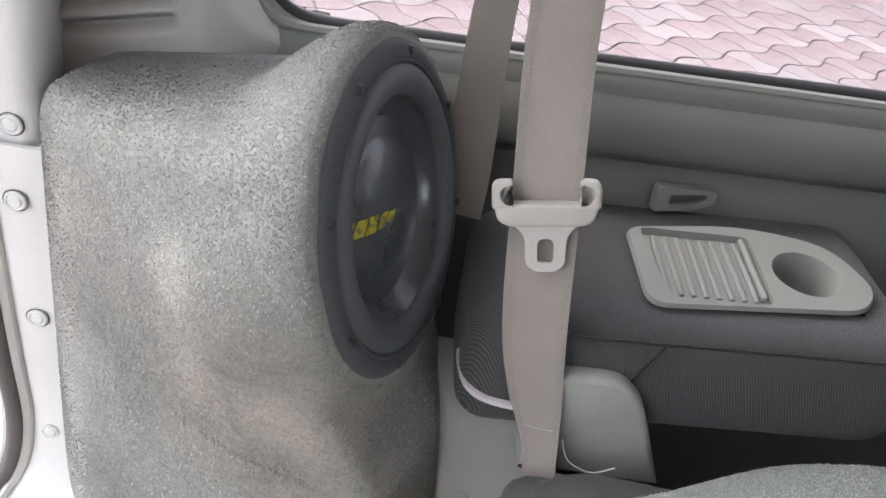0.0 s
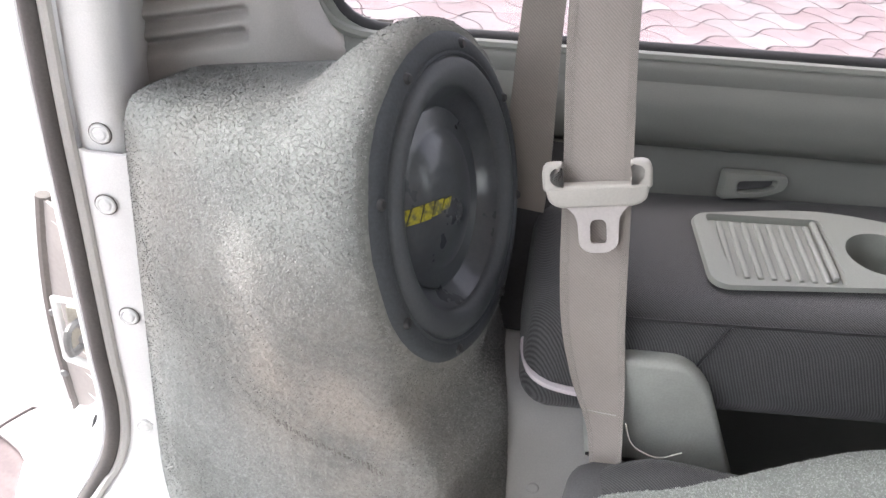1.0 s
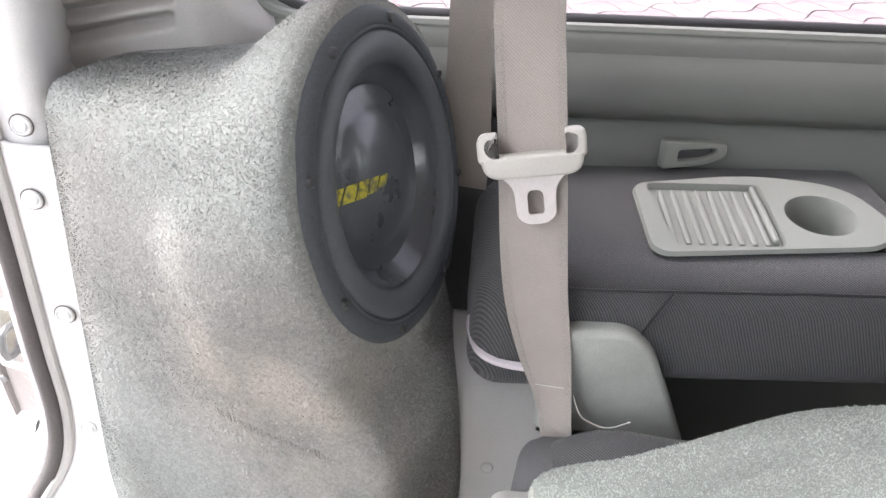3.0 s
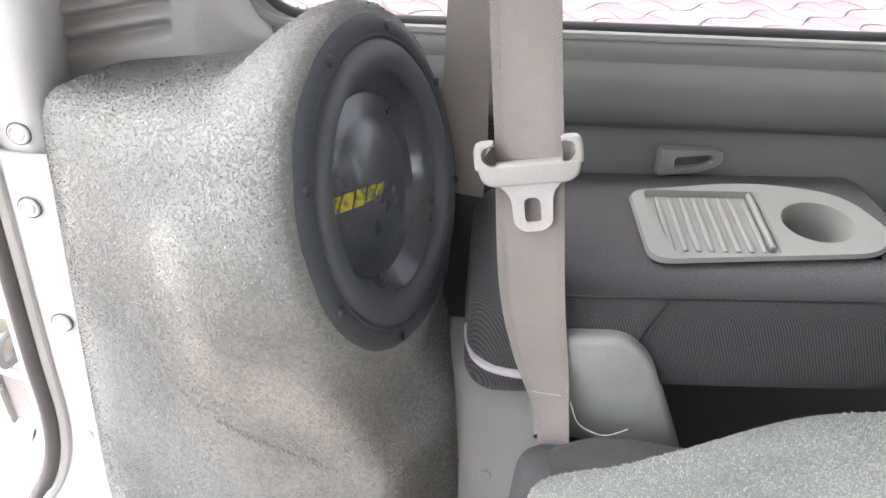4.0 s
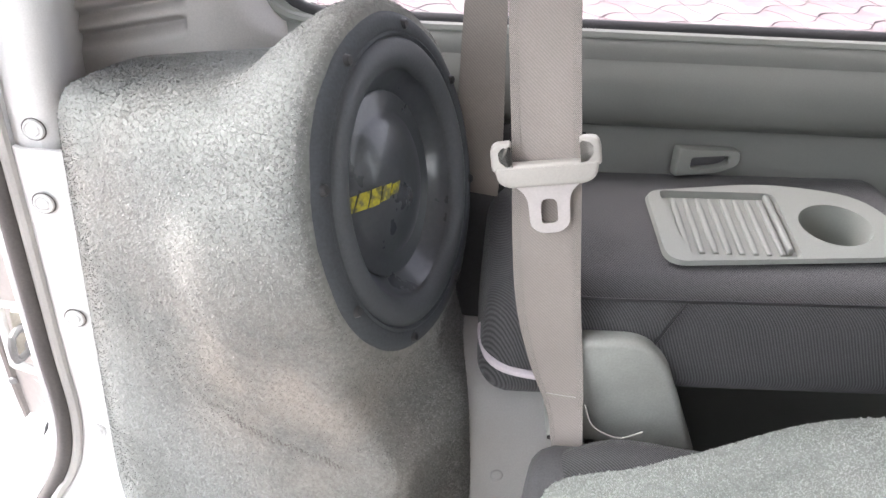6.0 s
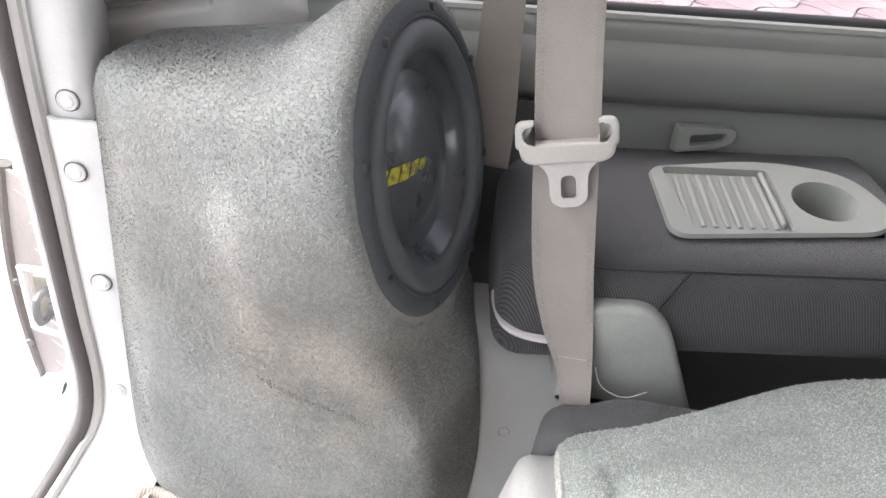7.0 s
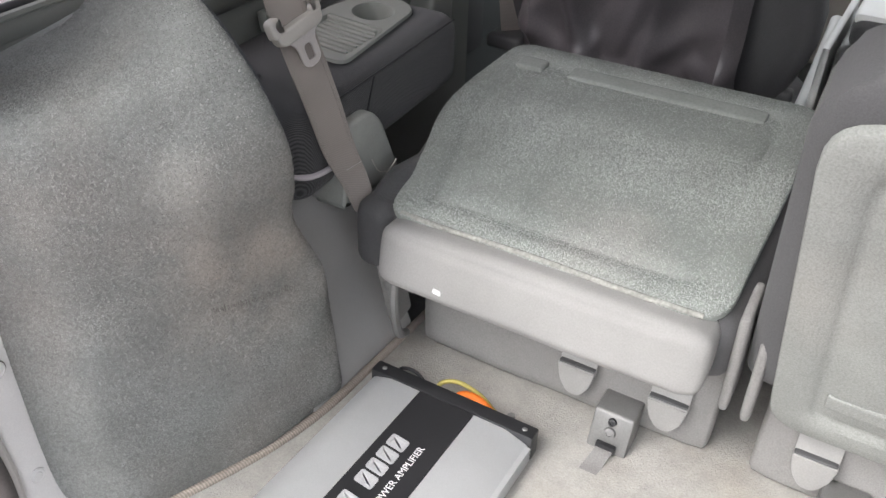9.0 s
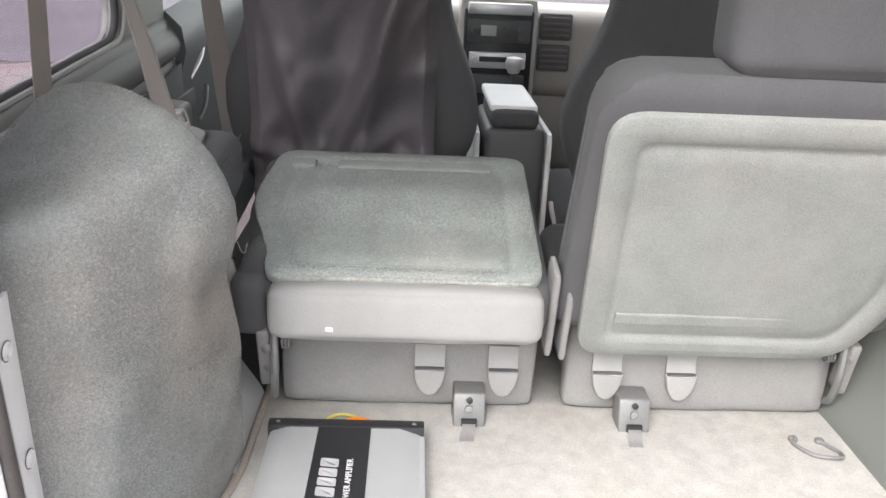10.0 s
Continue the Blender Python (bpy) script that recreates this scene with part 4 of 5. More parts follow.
    part("dish_stop", moved(cushion((0.000, -0.040, -0.003), (0.006, 0.044, 0.0045), 0.0025, 0, 6), tray_m), TRIM_LIGHT, cup, "raised end of the dish")


armrest()


def hook_slot():
    th = thing("coat_hook", (0.42, 0.752, 1.01), "small light grey plastic hook plate in the side trim", "hook", shift=(0.0, -0.003, -0.010))
    m = Matrix.Translation((0.412, 0.7485, 1.037)) @ Euler((radians(80), 0, radians(10))).to_matrix().to_4x4() @ Euler((0, 0, radians(6))).to_matrix().to_4x4()
    m = m @ Matrix.Translation((0, 0.003, 0.002))
    outer = rounded([(-0.031, 0.0155), (-0.034, -0.0135), (0.012, -0.0135), (0.034, -0.007), (0.034, 0.008)], [0.004, 0.004, 0.012, 0.010, 0.011], 6)
    inner = rounded([(-0.017, 0.0045), (-0.018, -0.0065), (0.012, -0.0065), (0.022, -0.003), (0.021, 0.0035)], [0.004, 0.004, 0.006, 0.005, 0.005], 6)
    bm = bmesh.new()
    rings = [[bm.verts.new((x, y, z)) for x, y in ring] for ring, z in ((outer, -0.004), (outer, 0.006), ([(x * 0.95, y * 0.90) for x, y in outer], 0.0085), ([(x * 1.08, y * 1.15) for x, y in inner], 0.0085), (inner, 0.0065), (inner, -0.003))]
    for a, b in zip(rings, rings[1:]):
        for k in range(len(a)):
            bm.faces.new((a[k], a[(k + 1) % len(a)], b[(k + 1) % len(b)], b[k]))
    part("plate", moved(bm, m), TRIM_LIGHT, th)
    part("slot", moved(slab([(x * 1.02, y * 1.04) for x, y in inner], 0.002), m @ Matrix.Translation((0, 0, -0.0005))), DARK_PLASTIC, th, "dark slot")


hook_slot()


def strap(rows, thick=0.0013):
    """A band through (centre, half width vector) pairs."""
    c = smooth_line([r[0] for r in rows], 7)
    w = smooth_line([r[1] for r in rows], 7)
    return sheet([[Vector(a) + Vector(b) * t for t in (-1, -0.86, -0.5, 0, 0.5, 0.86, 1)] for a, b in zip(c, w)], thick)


def seat_belt():
    th = thing("seat_belt", (0.28, 0.54, 0.86), "beige seat belt webbing hanging beside the folded seat with its tongue", "seat belt", shift=(-0.008, -0.005, 0.006))
    rows = [((0.195, 0.690, 1.52), (0.024, 0.003, 0.0)), ((0.212, 0.620, 1.34), (0.025, 0.002, 0.001)), ((0.221, 0.586, 1.217), (0.0252, -0.001, 0.002)), ((0.2385, 0.566, 1.107), (0.0255, -0.005, 0.003)),
            ((0.255, 0.536, 1.0), (0.0255, -0.004, 0.003)), ((0.272, 0.527, 0.935), (0.0215, -0.006, 0.004)), ((0.288, 0.515, 0.885), (0.0135, -0.010, 0.004)), ((0.296, 0.505, 0.845), (0.012, -0.008, 0.002))]
    part("webbing", strap(rows), BELT, th)
    for e in (-0.87, 0.87):
        part("selvedge", strap([(tuple(Vector(c) + Vector(w) * e + Vector((0, -0.0012, 0))), tuple(Vector(w) * 0.12)) for c, w in rows], 0.0006), BELT_EDGE, th, "twilled beige selvedge")
    # rear run of the belt, coloured darker for the shade it hangs in
    part("retractor_webbing", strap([((0.187, 0.700, 1.52), (0.016, -0.003, 0)), ((0.184, 0.696, 1.30), (0.0170, -0.0035, 0)), ((0.185, 0.702, 1.18), (0.018, -0.0035, 0.0)), ((0.195, 0.710, 1.04), (0.022, -0.003, 0)), ((0.198, 0.712, 0.98), (0.022, -0.003, 0))]), BELT_SHADED, th, "beige webbing with shade in its colour")
    part("stitching", tube([(0.2675, 0.5135, 0.9110), (0.275, 0.5115, 0.9120), (0.284, 0.508, 0.9145), (0.290, 0.5055, 0.9165)], 0.00045, 5, 4), TONGUE_PLASTIC, th, "pale cross stitching")
    part("guide_loop", cushion((0.150, 0.685, 1.49), (0.225, 0.735, 1.56), 0.015, 0, 8), TRIM_LIGHT, th, "plastic shoulder guide")
    m = Matrix.Translation((0.2385, 0.556, 1.100)) @ Euler((radians(76), radians(-13), radians(-2))).to_matrix().to_4x4() @ Matrix.Scale(0.95, 4)
    part("tongue_grip", moved(slab(rounded([(-0.041, -0.001), (-0.038, -0.015), (-0.030, -0.0195), (0.030, -0.0195), (0.038, -0.015), (0.041, -0.001)], [0.005, 0.008, 0.01, 0.01, 0.008, 0.005]), 0.010, 0.003, 3), m @ Matrix.Translation((0, 0, 0.004))), TONGUE_PLASTIC, th, "cream-grey plastic grip")
    for sx in (-1, 1):
        part("tongue_ear", moved(slab(rounded([(sx * 0.0262, -0.006), (sx * 0.0262, 0.0015), (sx * 0.0335, 0.003), (sx * 0.0335, 0.010), (sx * 0.0262, 0.011), (sx * 0.0262, 0.0165), (sx * 0.0425, 0.0165), (sx * 0.0425, -0.006)], [0.001, 0.001, 0.003, 0.003, 0.001, 0.002, 0.008, 0.004]), 0.010, 0.003, 3), m @ Matrix.Translation((0, 0, 0.0035))), TONGUE_PLASTIC, th, "cream-grey plastic ear")
    outline = rounded([(-0.027, -0.017), (-0.0165, -0.027), (-0.0155, -0.052), (-0.008, -0.058), (0.008, -0.058), (0.0155, -0.052), (0.0165, -0.027), (0.027, -0.017)], [0.002, 0.008, 0.008, 0.008, 0.008, 0.008, 0.008, 0.002], 4)
    bm = bmesh.new()
    slot = rounded([(-0.0065, -0.050), (0.0065, -0.050), (0.0065, -0.030), (-0.0065, -0.030)], [0.003, 0.003, 0.006, 0.006], 5)
    tops = []
    for z in (0.0015, 0.0037):
        a, b = [bm.verts.new((x, y, z)) for x, y in outline], [bm.verts.new((x, y, z)) for x, y in slot]
        edges = [bm.edges.new((r[k], r[(k + 1) % len(r)])) for r in (a, b) for k in range(len(r))]
        bmesh.ops.triangle_fill(bm, edges=edges, use_beauty=True)
        dead = [f for f in bm.faces if all(v in b for v in f.verts)]
        bmesh.ops.delete(bm, geom=dead, context="FACES_ONLY")
        tops.append((a, b))
    for k in range(2):
        lo, hi = tops[0][k], tops[1][k]
        for i in range(len(lo)):
            j = (i + 1) % len(lo)
            bm.faces.new((lo[i], lo[j], hi[j], hi[i]))
    part("tongue_plate", moved(bm, m), STEEL_SOFT, th, "satin steel tongue")
    cover = thing("belt_anchor_cover", (0.34, 0.53, 0.86), "light grey-green plastic belt anchor cover with scuffed edge", "cover", shift=(-0.010, -0.009, 0.008))
    line = rounded([(0.280, 0.845), (0.286, 0.957), (0.342, 0.961), (0.366, 0.940), (0.412, 0.845)], [0.004, 0.014, 0.016, 0.02, 0.004], 6)
    part("shell", moved(slab(line, 0.05, 0.006, 3), Matrix.Translation((0, 0.534, 0)) @ Euler((radians(90), 0, 0)).to_matrix().to_4x4()), TRIM_COVER, cover)
    part("scuffed_edge", tube([(0.345, 0.5335, 0.9545), (0.361, 0.5335, 0.941), (0.372, 0.5335, 0.921)], 0.0010, 6, 5), TONGUE_PLASTIC, cover, "pale scuffed edge")
    part("foot", box((0.284, 0.532, 0.838), (0.408, 0.580, 0.8445), 0.003), TRIM_COVER, cover)
    part("loose_thread", tube([(0.296, 0.494, 0.920), (0.304, 0.491, 0.903), (0.316, 0.490, 0.895), (0.330, 0.490, 0.892), (0.346, 0.490, 0.901)], 0.0006, 6, 6), TONGUE_PLASTIC, th, "loose pale thread")


seat_belt()


# ---------------------------------------------------------------- rear seats
def seat_common(th, y0, y1, flaps, latch_y, hinge):
    part("cushion", cushion((0.352, y0 + 0.005, 0.64), (0.80, y1 - 0.005, 0.81), 0.04, 0.004, 14, 0.003), FABRIC_SEAT, th, "dark grey fabric seat cushion")
    skirt = cushion((0.335, y0, 0.624), (0.375, y1, 0.80), 0.012, 0.002, 14, 0.0025)
    part("skirt", skirt, SEAT_SKIRT, th, "taupe felt skirt")
    for y in flaps:
        f = part("strap_flap", sheet([[(0.327 + 0.004 * math.sin(4 * k / 4), y + w, 0.745 - 0.0425 * k / 4 * 1.05) for w in (-0.0245, -0.012, 0, 0.012, 0.0245)] for k in range(5)], 0.002), STRAP_PALE, th, "pale vinyl strap")
        tipline = rounded([(-0.026, 0.0), (0.026, 0.0), (0.021, -0.028), (0.008, -0.046), (-0.008, -0.046), (-0.021, -0.028)], [0.003, 0.003, 0.01, 0.008, 0.008, 0.01], 4)
        part("strap_end", moved(slab(tipline, 0.008, 0.0025, 2), Matrix.Translation((0.317, y, 0.702)) @ Euler((radians(90), 0, radians(-90))).to_matrix().to_4x4()), STRAP_PALE, th, "pale plastic strap end")
        part("strap_slot", cushion((0.3155, y - 0.024, 0.7015), (0.330, y + 0.024, 0.7050), 0.0015, 0, 6), DARK_PLASTIC, th, "dark slot above the strap end")


def hinge_plate(th, y, x0, z0, x1, z1, w=0.012):
    d = Vector((x1 - x0, 0, z1 - z0))
    part("hinge_cover", moved(cushion((-d.length / 2, -w / 2, -0.032 if w < 0.015 else -0.018), (d.length / 2, w / 2, 0.032 if w < 0.015 else 0.018), 0.0055, 0, 12), Matrix.Translation(((x0 + x1) / 2, y, (z0 + z1) / 2)) @ Euler((0, -math.atan2(d.z, d.x), 0)).to_matrix().to_4x4()), SEAT_SKIRT, th, "warm grey plastic hinge cover")
    if w > 0.015:
        s = 1 if y > 0 else -1
        for k, lift in enumerate((0.018, -0.020)):
            part("hinge_bolt", moved(lathe([(0, 0.006), (0.006, 0.0055), (0.0085, 0.004), (0.009, 0)], 18), Matrix.Translation((x0 - 0.006 + 0.012 * k, y - s * 0.006, (z0 + z1) / 2 + lift)) @ Euler((0, radians(-90), 0)).to_matrix().to_4x4()), STEEL, th, "zinc hinge bolt")
        part("hinge_arm", tube([(x0 - 0.004, y - s * 0.016, z0 + 0.02), (x0 - 0.014, y - s * 0.018, (z0 + z1) / 2), (x0 + 0.004, y - s * 0.014, z1 - 0.01), (x0 + 0.03, y - s * 0.010, z1 - 0.03)], 0.0065, 8, 5), STEEL, th, "bent zinc hinge arm")
        coil = [(x0 + 0.004 + 0.010 * math.cos(a), y - s * (0.026 + 0.0008 * a), z0 - 0.03 + 0.010 * math.sin(a)) for a in (0.5 * k for k in range(38))]
        part("return_spring", tube(coil, 0.0018, 6, 0), STEEL, th, "coiled return spring")


def folded_seat():
    th = thing("rear_seat", (0.55, 0.24, 0.62), "split rear seat folded flat with pale green-grey carpeted back", "seat", "rear seats")
    seat_common(th, 0.018, 0.436, (0.193, 0.072), 0.127, 0.015)
    tilt = math.atan(0.2)
    m = Matrix.Translation((0.254, 0.0, 0.884)) @ Euler((0, -tilt, 0)).to_matrix().to_4x4()
    corners = [(0.0, 0.444), (0.10, 0.460), (0.225, 0.500), (0.30, 0.500), (0.440, 0.478), (0.440, 0.018), (0.0, 0.028)]
    board = part("backboard", moved(pressed_board(corners, [0.03, 0.05, 0.05, 0.06, 0.035, 0.04, 0.05], 0.012, BOARD_STEPS, 6, 0.003), m), BOARD_CARPET, th, "pale green-grey carpeted backboard with pressed border")
    pile(board, 120000, 0.0016, 0.0008, BOARD_PILE, lambda p, n: n[:, 2] > 0.1, "short pale green-grey pile", 8)
    for x, y0, y1 in ((0.385, 0.085, 0.37), (0.385, 0.41, 0.455)):
        ridge = cushion((x - 0.016, y0, -0.0085), (x + 0.016, y1, 0.0028), 0.0056, 0, 12)
        part("ridge", moved(ridge, m), BOARD_CARPET, th, "raised pressed ridge")
    part("worn_edge", moved(tube([(0.004, 0.05, -0.001), (0.002, 0.14, 0.0), (0.004, 0.25, 0.0005), (0.002, 0.36, 0.0), (0.005, 0.425, -0.001)], 0.0034, 8, 6), m), WORN_EDGE, th, "worn pale edge")
    back = cushion((0.0, 0.010, -0.105), (0.452, 0.478, -0.013), 0.03, 0.002, 16, 0.002)
    for v in back.verts:
        if v.co.y > 0.3:
            v.co.y += 0.035 * min(max((v.co.x - 0.05) / 0.2, 0), 1)
    part("backrest", moved(back, m), FABRIC_SEAT, th, "dark grey fabric backrest")
    roll = cushion((0.220, 0.033, 0.800), (0.280, 0.436, 0.878), 0.016, 0.004, 16, 0.0015)
    for v in roll.verts:
        v.co.x += 0.15 * (v.co.z - 0.84)
    part("lower_roll", roll, SEAT_VINYL, th, "pale taupe vinyl lower edge")
    part("chip", moved(slab(rounded([(-0.006, -0.003), (0.006, -0.004), (0.005, 0.003), (-0.005, 0.004)], 0.002), 0.001), Matrix.Translation((0.2135, 0.346, 0.822)) @ Euler((radians(90), 0, radians(-90))).to_matrix().to_4x4()), PRINT_WHITE, th, "small white paint chip")
    hinge_plate(th, 0.009, 0.285, 0.905, 0.315, 0.755)
    hinge_plate(th, 0.452, 0.27, 0.80, 0.30, 0.69, 0.02)
    wing = cushion((0.252, 0.440, 0.782), (0.60, 0.500, 0.882), 0.024, 0.0, 14, 0.003)
    pad = cushion((0.256, 0.446, 0.85), (0.48, 0.490, 0.900), 0.02, 0.0, 16, 0.001)
    for v in pad.verts:
        v.co.z += 0.2 * (v.co.x - 0.28)
        if v.co.z > 0.88:
            v.co.z -= 0.050 * min(max((v.co.x - 0.31) / 0.17, 0), 1)
        v.co.z -= 0.022 * min(max((0.335 - v.co.x) / 0.07, 0), 1) ** 1.5
    part("edge_bolster", pad, FABRIC_DARK, th, "charcoal ribbed fabric edge bolster")
    part("side_bolster", wing, FABRIC_SEAT, th, "dark grey fabric side bolster")


folded_seat()


def upright_seat():
    th = thing("rear_seat", (0.55, -0.24, 0.62), "split rear seat standing upright with pale grey carpeted back", "seat", "rear seats")
    seat_common(th, -0.484, -0.036, (-0.101, -0.225), -0.134, -0.02)
    lean = math.atan2(0.163, 0.415)
    # local x runs across the car, local y up the back
    m = Matrix.Translation((0.293, 0.0, 0.754)) @ Matrix(((0, -math.sin(lean), -math.cos(lean), 0), (1, 0, 0, 0), (0, math.cos(lean), -math.sin(lean), 0), (0, 0, 0, 1)))
    corners = [(-0.038, -0.004), (-0.012, 0.446), (-0.515, 0.446), (-0.525, 0.15), (-0.465, -0.004)]
    part("backboard", moved(pressed_board(corners, [0.045, 0.05, 0.05, 0.08, 0.06], 0.012, BOARD_STEPS, 6, 0.003), m), BOARD_CARPET_PALE, th, "pale grey carpeted backboard with pressed border")
    for y, x0, x1 in ((0.020, -0.09, -0.43), (0.080, -0.085, -0.42)):
        part("rib", moved(cushion((x1, y - 0.013, -0.007), (x0, y + 0.013, 0.0014), 0.0042, 0, 10), m), BOARD_CARPET_PALE, th)
    pad = cushion((-0.54, 0.03, -0.095), (0.004, 0.492, -0.013), 0.032, 0.003, 22, 0.002)
    for v in pad.verts:
        dx, dy = max(0.0, v.co.x + 0.080) / 0.08, max(0.0, v.co.y - 0.412) / 0.08
        far = math.hypot(dx, dy)
        if far > 1:
            v.co.x, v.co.y = -0.080 + 0.08 * dx / far, 0.412 + 0.08 * dy / far
    moved(pad, m)
    high = max(v.co.z for v in pad.verts)
    for v in pad.verts:
        if v.co.z > 1.15:
            v.co.z = 1.15 + (v.co.z - 1.15) * 0.086 / (high - 1.15)
    part("backrest", pad, FABRIC_SEAT, th, "dark grey fabric backrest")
    hr = part("headrest", cushion((0.128, -0.44, 1.220), (0.235, -0.157, 1.352), 0.026, 0.006, 14, 0.0015), FABRIC_SEAT, th, "dark grey fabric headrest")
    hinge_plate(th, -0.016, 0.295, 0.880, 0.322, 0.745)
    hinge_plate(th, -0.496, 0.31, 0.78, 0.33, 0.68, 0.017)


upright_seat()


def floor_latch(at, group="floor latches"):
    th = thing("floor_latch", at, "zinc-plated seat latch bolted to the carpet with a short strap", "latch", group)
    x, y, z = at
    bm = box((x - 0.026, y - 0.026, z), (x + 0.020, y + 0.026, z + 0.054), 0.004)
    for v in bm.verts:
        v.co.x += 0.30 * (v.co.z - z)
    body = part("housing", bm, STEEL, th)
    n = Euler((0, radians(-73), 0)).to_matrix().to_4x4()
    for dz, r, mat, nm in ((0.029, 0.008, STEEL, "bolt"), (0.044, 0.0055, BLACK_PAINT, "hole")):
        part(nm, moved(lathe([(0, 0.002), (r * 0.45, 0.002), (r * 0.5, 0.0035), (r * 0.9, 0.003), (r, 0)], 20), Matrix.Translation((x - 0.0275 + 0.3 * dz, y, z + dz)) @ n), mat, body)
    part("slot", box((x - 0.030, y - 0.013, z + 0.003), (x - 0.022, y + 0.013, z + 0.016), 0.002), BLACK_PAINT, body)
    part("strap", strap([((x - 0.022, y, z + 0.010), (0, 0.011, 0)), ((x - 0.036, y + 0.001, z + 0.009), (0, 0.011, 0)), ((x - 0.052, y + 0.004, z + 0.003), (0, 0.0115, 0)), ((x - 0.068, y + 0.006, z + 0.002), (0, 0.0115, 0))], 0.002), SEAT_SKIRT, th, "grey-brown pull strap")
    return th


floor_latch((0.302, 0.127, FLOOR))
floor_latch((0.296, -0.143, FLOOR))


def tie_ring():
    th = thing("tie_down_ring", (0.222, -0.432, FLOOR), "steel tie-down ring lying on the cream carpet", "ring")
    x, y = 0.222, -0.432
    part("ring", tube([(x + 0.035, y + 0.03, FLOOR + 0.005), (x + 0.02, y + 0.035, FLOOR + 0.006), (x - 0.012, y + 0.015, FLOOR + 0.007), (x - 0.018, y - 0.022, FLOOR + 0.007), (x - 0.004, y - 0.030, FLOOR + 0.006), (x + 0.030, y - 0.012, FLOOR + 0.005)], 0.0035, 8, 6), STEEL, th)
    for dx, dy in ((0.036, 0.030), (0.031, -0.012)):
        part("eye", cushion((x + dx - 0.006, y + dy - 0.007, FLOOR), (x + dx + 0.006, y + dy + 0.007, FLOOR + 0.010), 0.004, 0, 8), STEEL, th)


tie_ring()


# ---------------------------------------------------------------- amplifier
def amplifier():
    x0, x1, y0, y1, z0, z1 = -0.100, 0.232, 0.204, 0.437, FLOOR + 0.001, FLOOR + 0.038
    th = thing("amplifier", ((x0 + x1) / 2, (y0 + y1) / 2, FLOOR), "silver car amplifier with black centre band lying on the carpet", "amplifier")
    prof = [(y0 + 0.004, z0), (y0, z0 + 0.006), (y0, z0 + 0.024), (y0 + 0.006, z0 + 0.027), (y0 + 0.034, z1), (y1 - 0.030, z1), (y1 - 0.004, z0 + 0.029), (y1, z0 + 0.024), (y1, z0 + 0.006), (y1 - 0.004, z0)]
    bm = bmesh.new()
    ends = [[bm.verts.new((x, y, z)) for y, z in prof] for x in (x0 + 0.016, x1 - 0.022)]
    k = len(prof)
    for i in range(k):
        bm.faces.new((ends[0][i], ends[0][(i + 1) % k], ends[1][(i + 1) % k], ends[1][i]))
    bm.faces.new(ends[0])
    bm.faces.new(ends[1])
    bmesh.ops.recalc_face_normals(bm, faces=bm.faces)
    bmesh.ops.bevel(bm, geom=[e for e in bm.edges if abs(e.verts[0].co.x - e.verts[1].co.x) > 0.1], offset=0.002, segments=2, affect="EDGES")
    part("heat_sink", bm, SILVER, th, "silver aluminium body")
    for n in range(4):
        part("fin", box((x0 + 0.018, y0 - 0.004, z0 + 0.005 + 0.006 * n), (x1 - 0.024, y0 + 0.004, z0 + 0.008 + 0.006 * n), 0.0008, 1), SILVER, th)
    band = part("centre_band", box((x0 + 0.017, 0.282, z1 - 0.003), (x1 - 0.023, 0.362, z1 + 0.0022), 0.001, 1), BLACK_PAINT, th, "black centre band")
    for a, b in ((x0, x0 + 0.0155), (x1 - 0.0215, x1)):
        cap = part("end_cap", box((a, y0 - 0.003, z0), (b, y1 + 0.003, z1 + 0.002), 0.0025), BLACK_PAINT, th, "black end cap")
        for y in (y0 + 0.012, y1 - 0.012):
            part("screw", moved(lathe([(0, 0.0012), (0.002, 0.0012), (0.0032, 0.0006), (0.0036, 0)], 12), Matrix.Translation(((a + b) / 2, y, z1 + 0.002))), STEEL, cap)
    # brand mark as plain blocks, the plain words below it as letters
    for x, w in ((-0.035, 0.017), (-0.014, 0.017), (0.007, 0.017), (0.040, 0.019), (0.063, 0.017), (0.084, 0.018), (0.106, 0.019)):
        part("brand_block", moved(slab(rounded([(0, 0), (w, 0), (w + 0.003, 0.026), (0.003, 0.026)], 0.004), 0.0006, 0, 1, ((0.0045, 0.0), (0.0006, 0.0005))), Matrix.Translation((x, 0.323, z1 + 0.0029))), PRINT_GREY, band, "silver-grey outlined block")
    text = bpy.data.curves.new("words", "FONT")
    text.body, text.size, text.align_x, text.extrude = "POWER AMPLIFIER", 0.0125, "RIGHT", 0.0002
    tmp = new("tmp_words", text)
    bpy.context.view_layer.update()
    me = bpy.data.meshes.new_from_object(tmp.evaluated_get(bpy.context.evaluated_depsgraph_get()))
    bpy.data.objects.remove(tmp)
    bm = bmesh.new()
    bm.from_mesh(me)
    part("lettering", moved(bm, Matrix.Translation((0.126, 0.303, z1 + 0.0027))), PRINT_WHITE, band, "white printed words")
    part("power_cable", tube([(x1 - 0.004, 0.322, z0 + 0.020), (x1 + 0.010, 0.318, z0 + 0.026), (x1 + 0.017, 0.300, z0 + 0.024), (x1 + 0.014, 0.278, z0 + 0.016), (x1 + 0.010, 0.262, z0 + 0.006)], 0.0068, 10, 6), ORANGE, th, "orange power cable")
    part("speaker_cable", tube([(x1 - 0.004, 0.350, z0 + 0.015), (x1 + 0.014, 0.352, z0 + 0.028), (x1 + 0.027, 0.332, z0 + 0.030), (x1 + 0.030, 0.300, z0 + 0.020), (x1 + 0.026, 0.275, z0 + 0.006)], 0.0032, 10, 6), OLIVE, th, "yellow-olive cable")
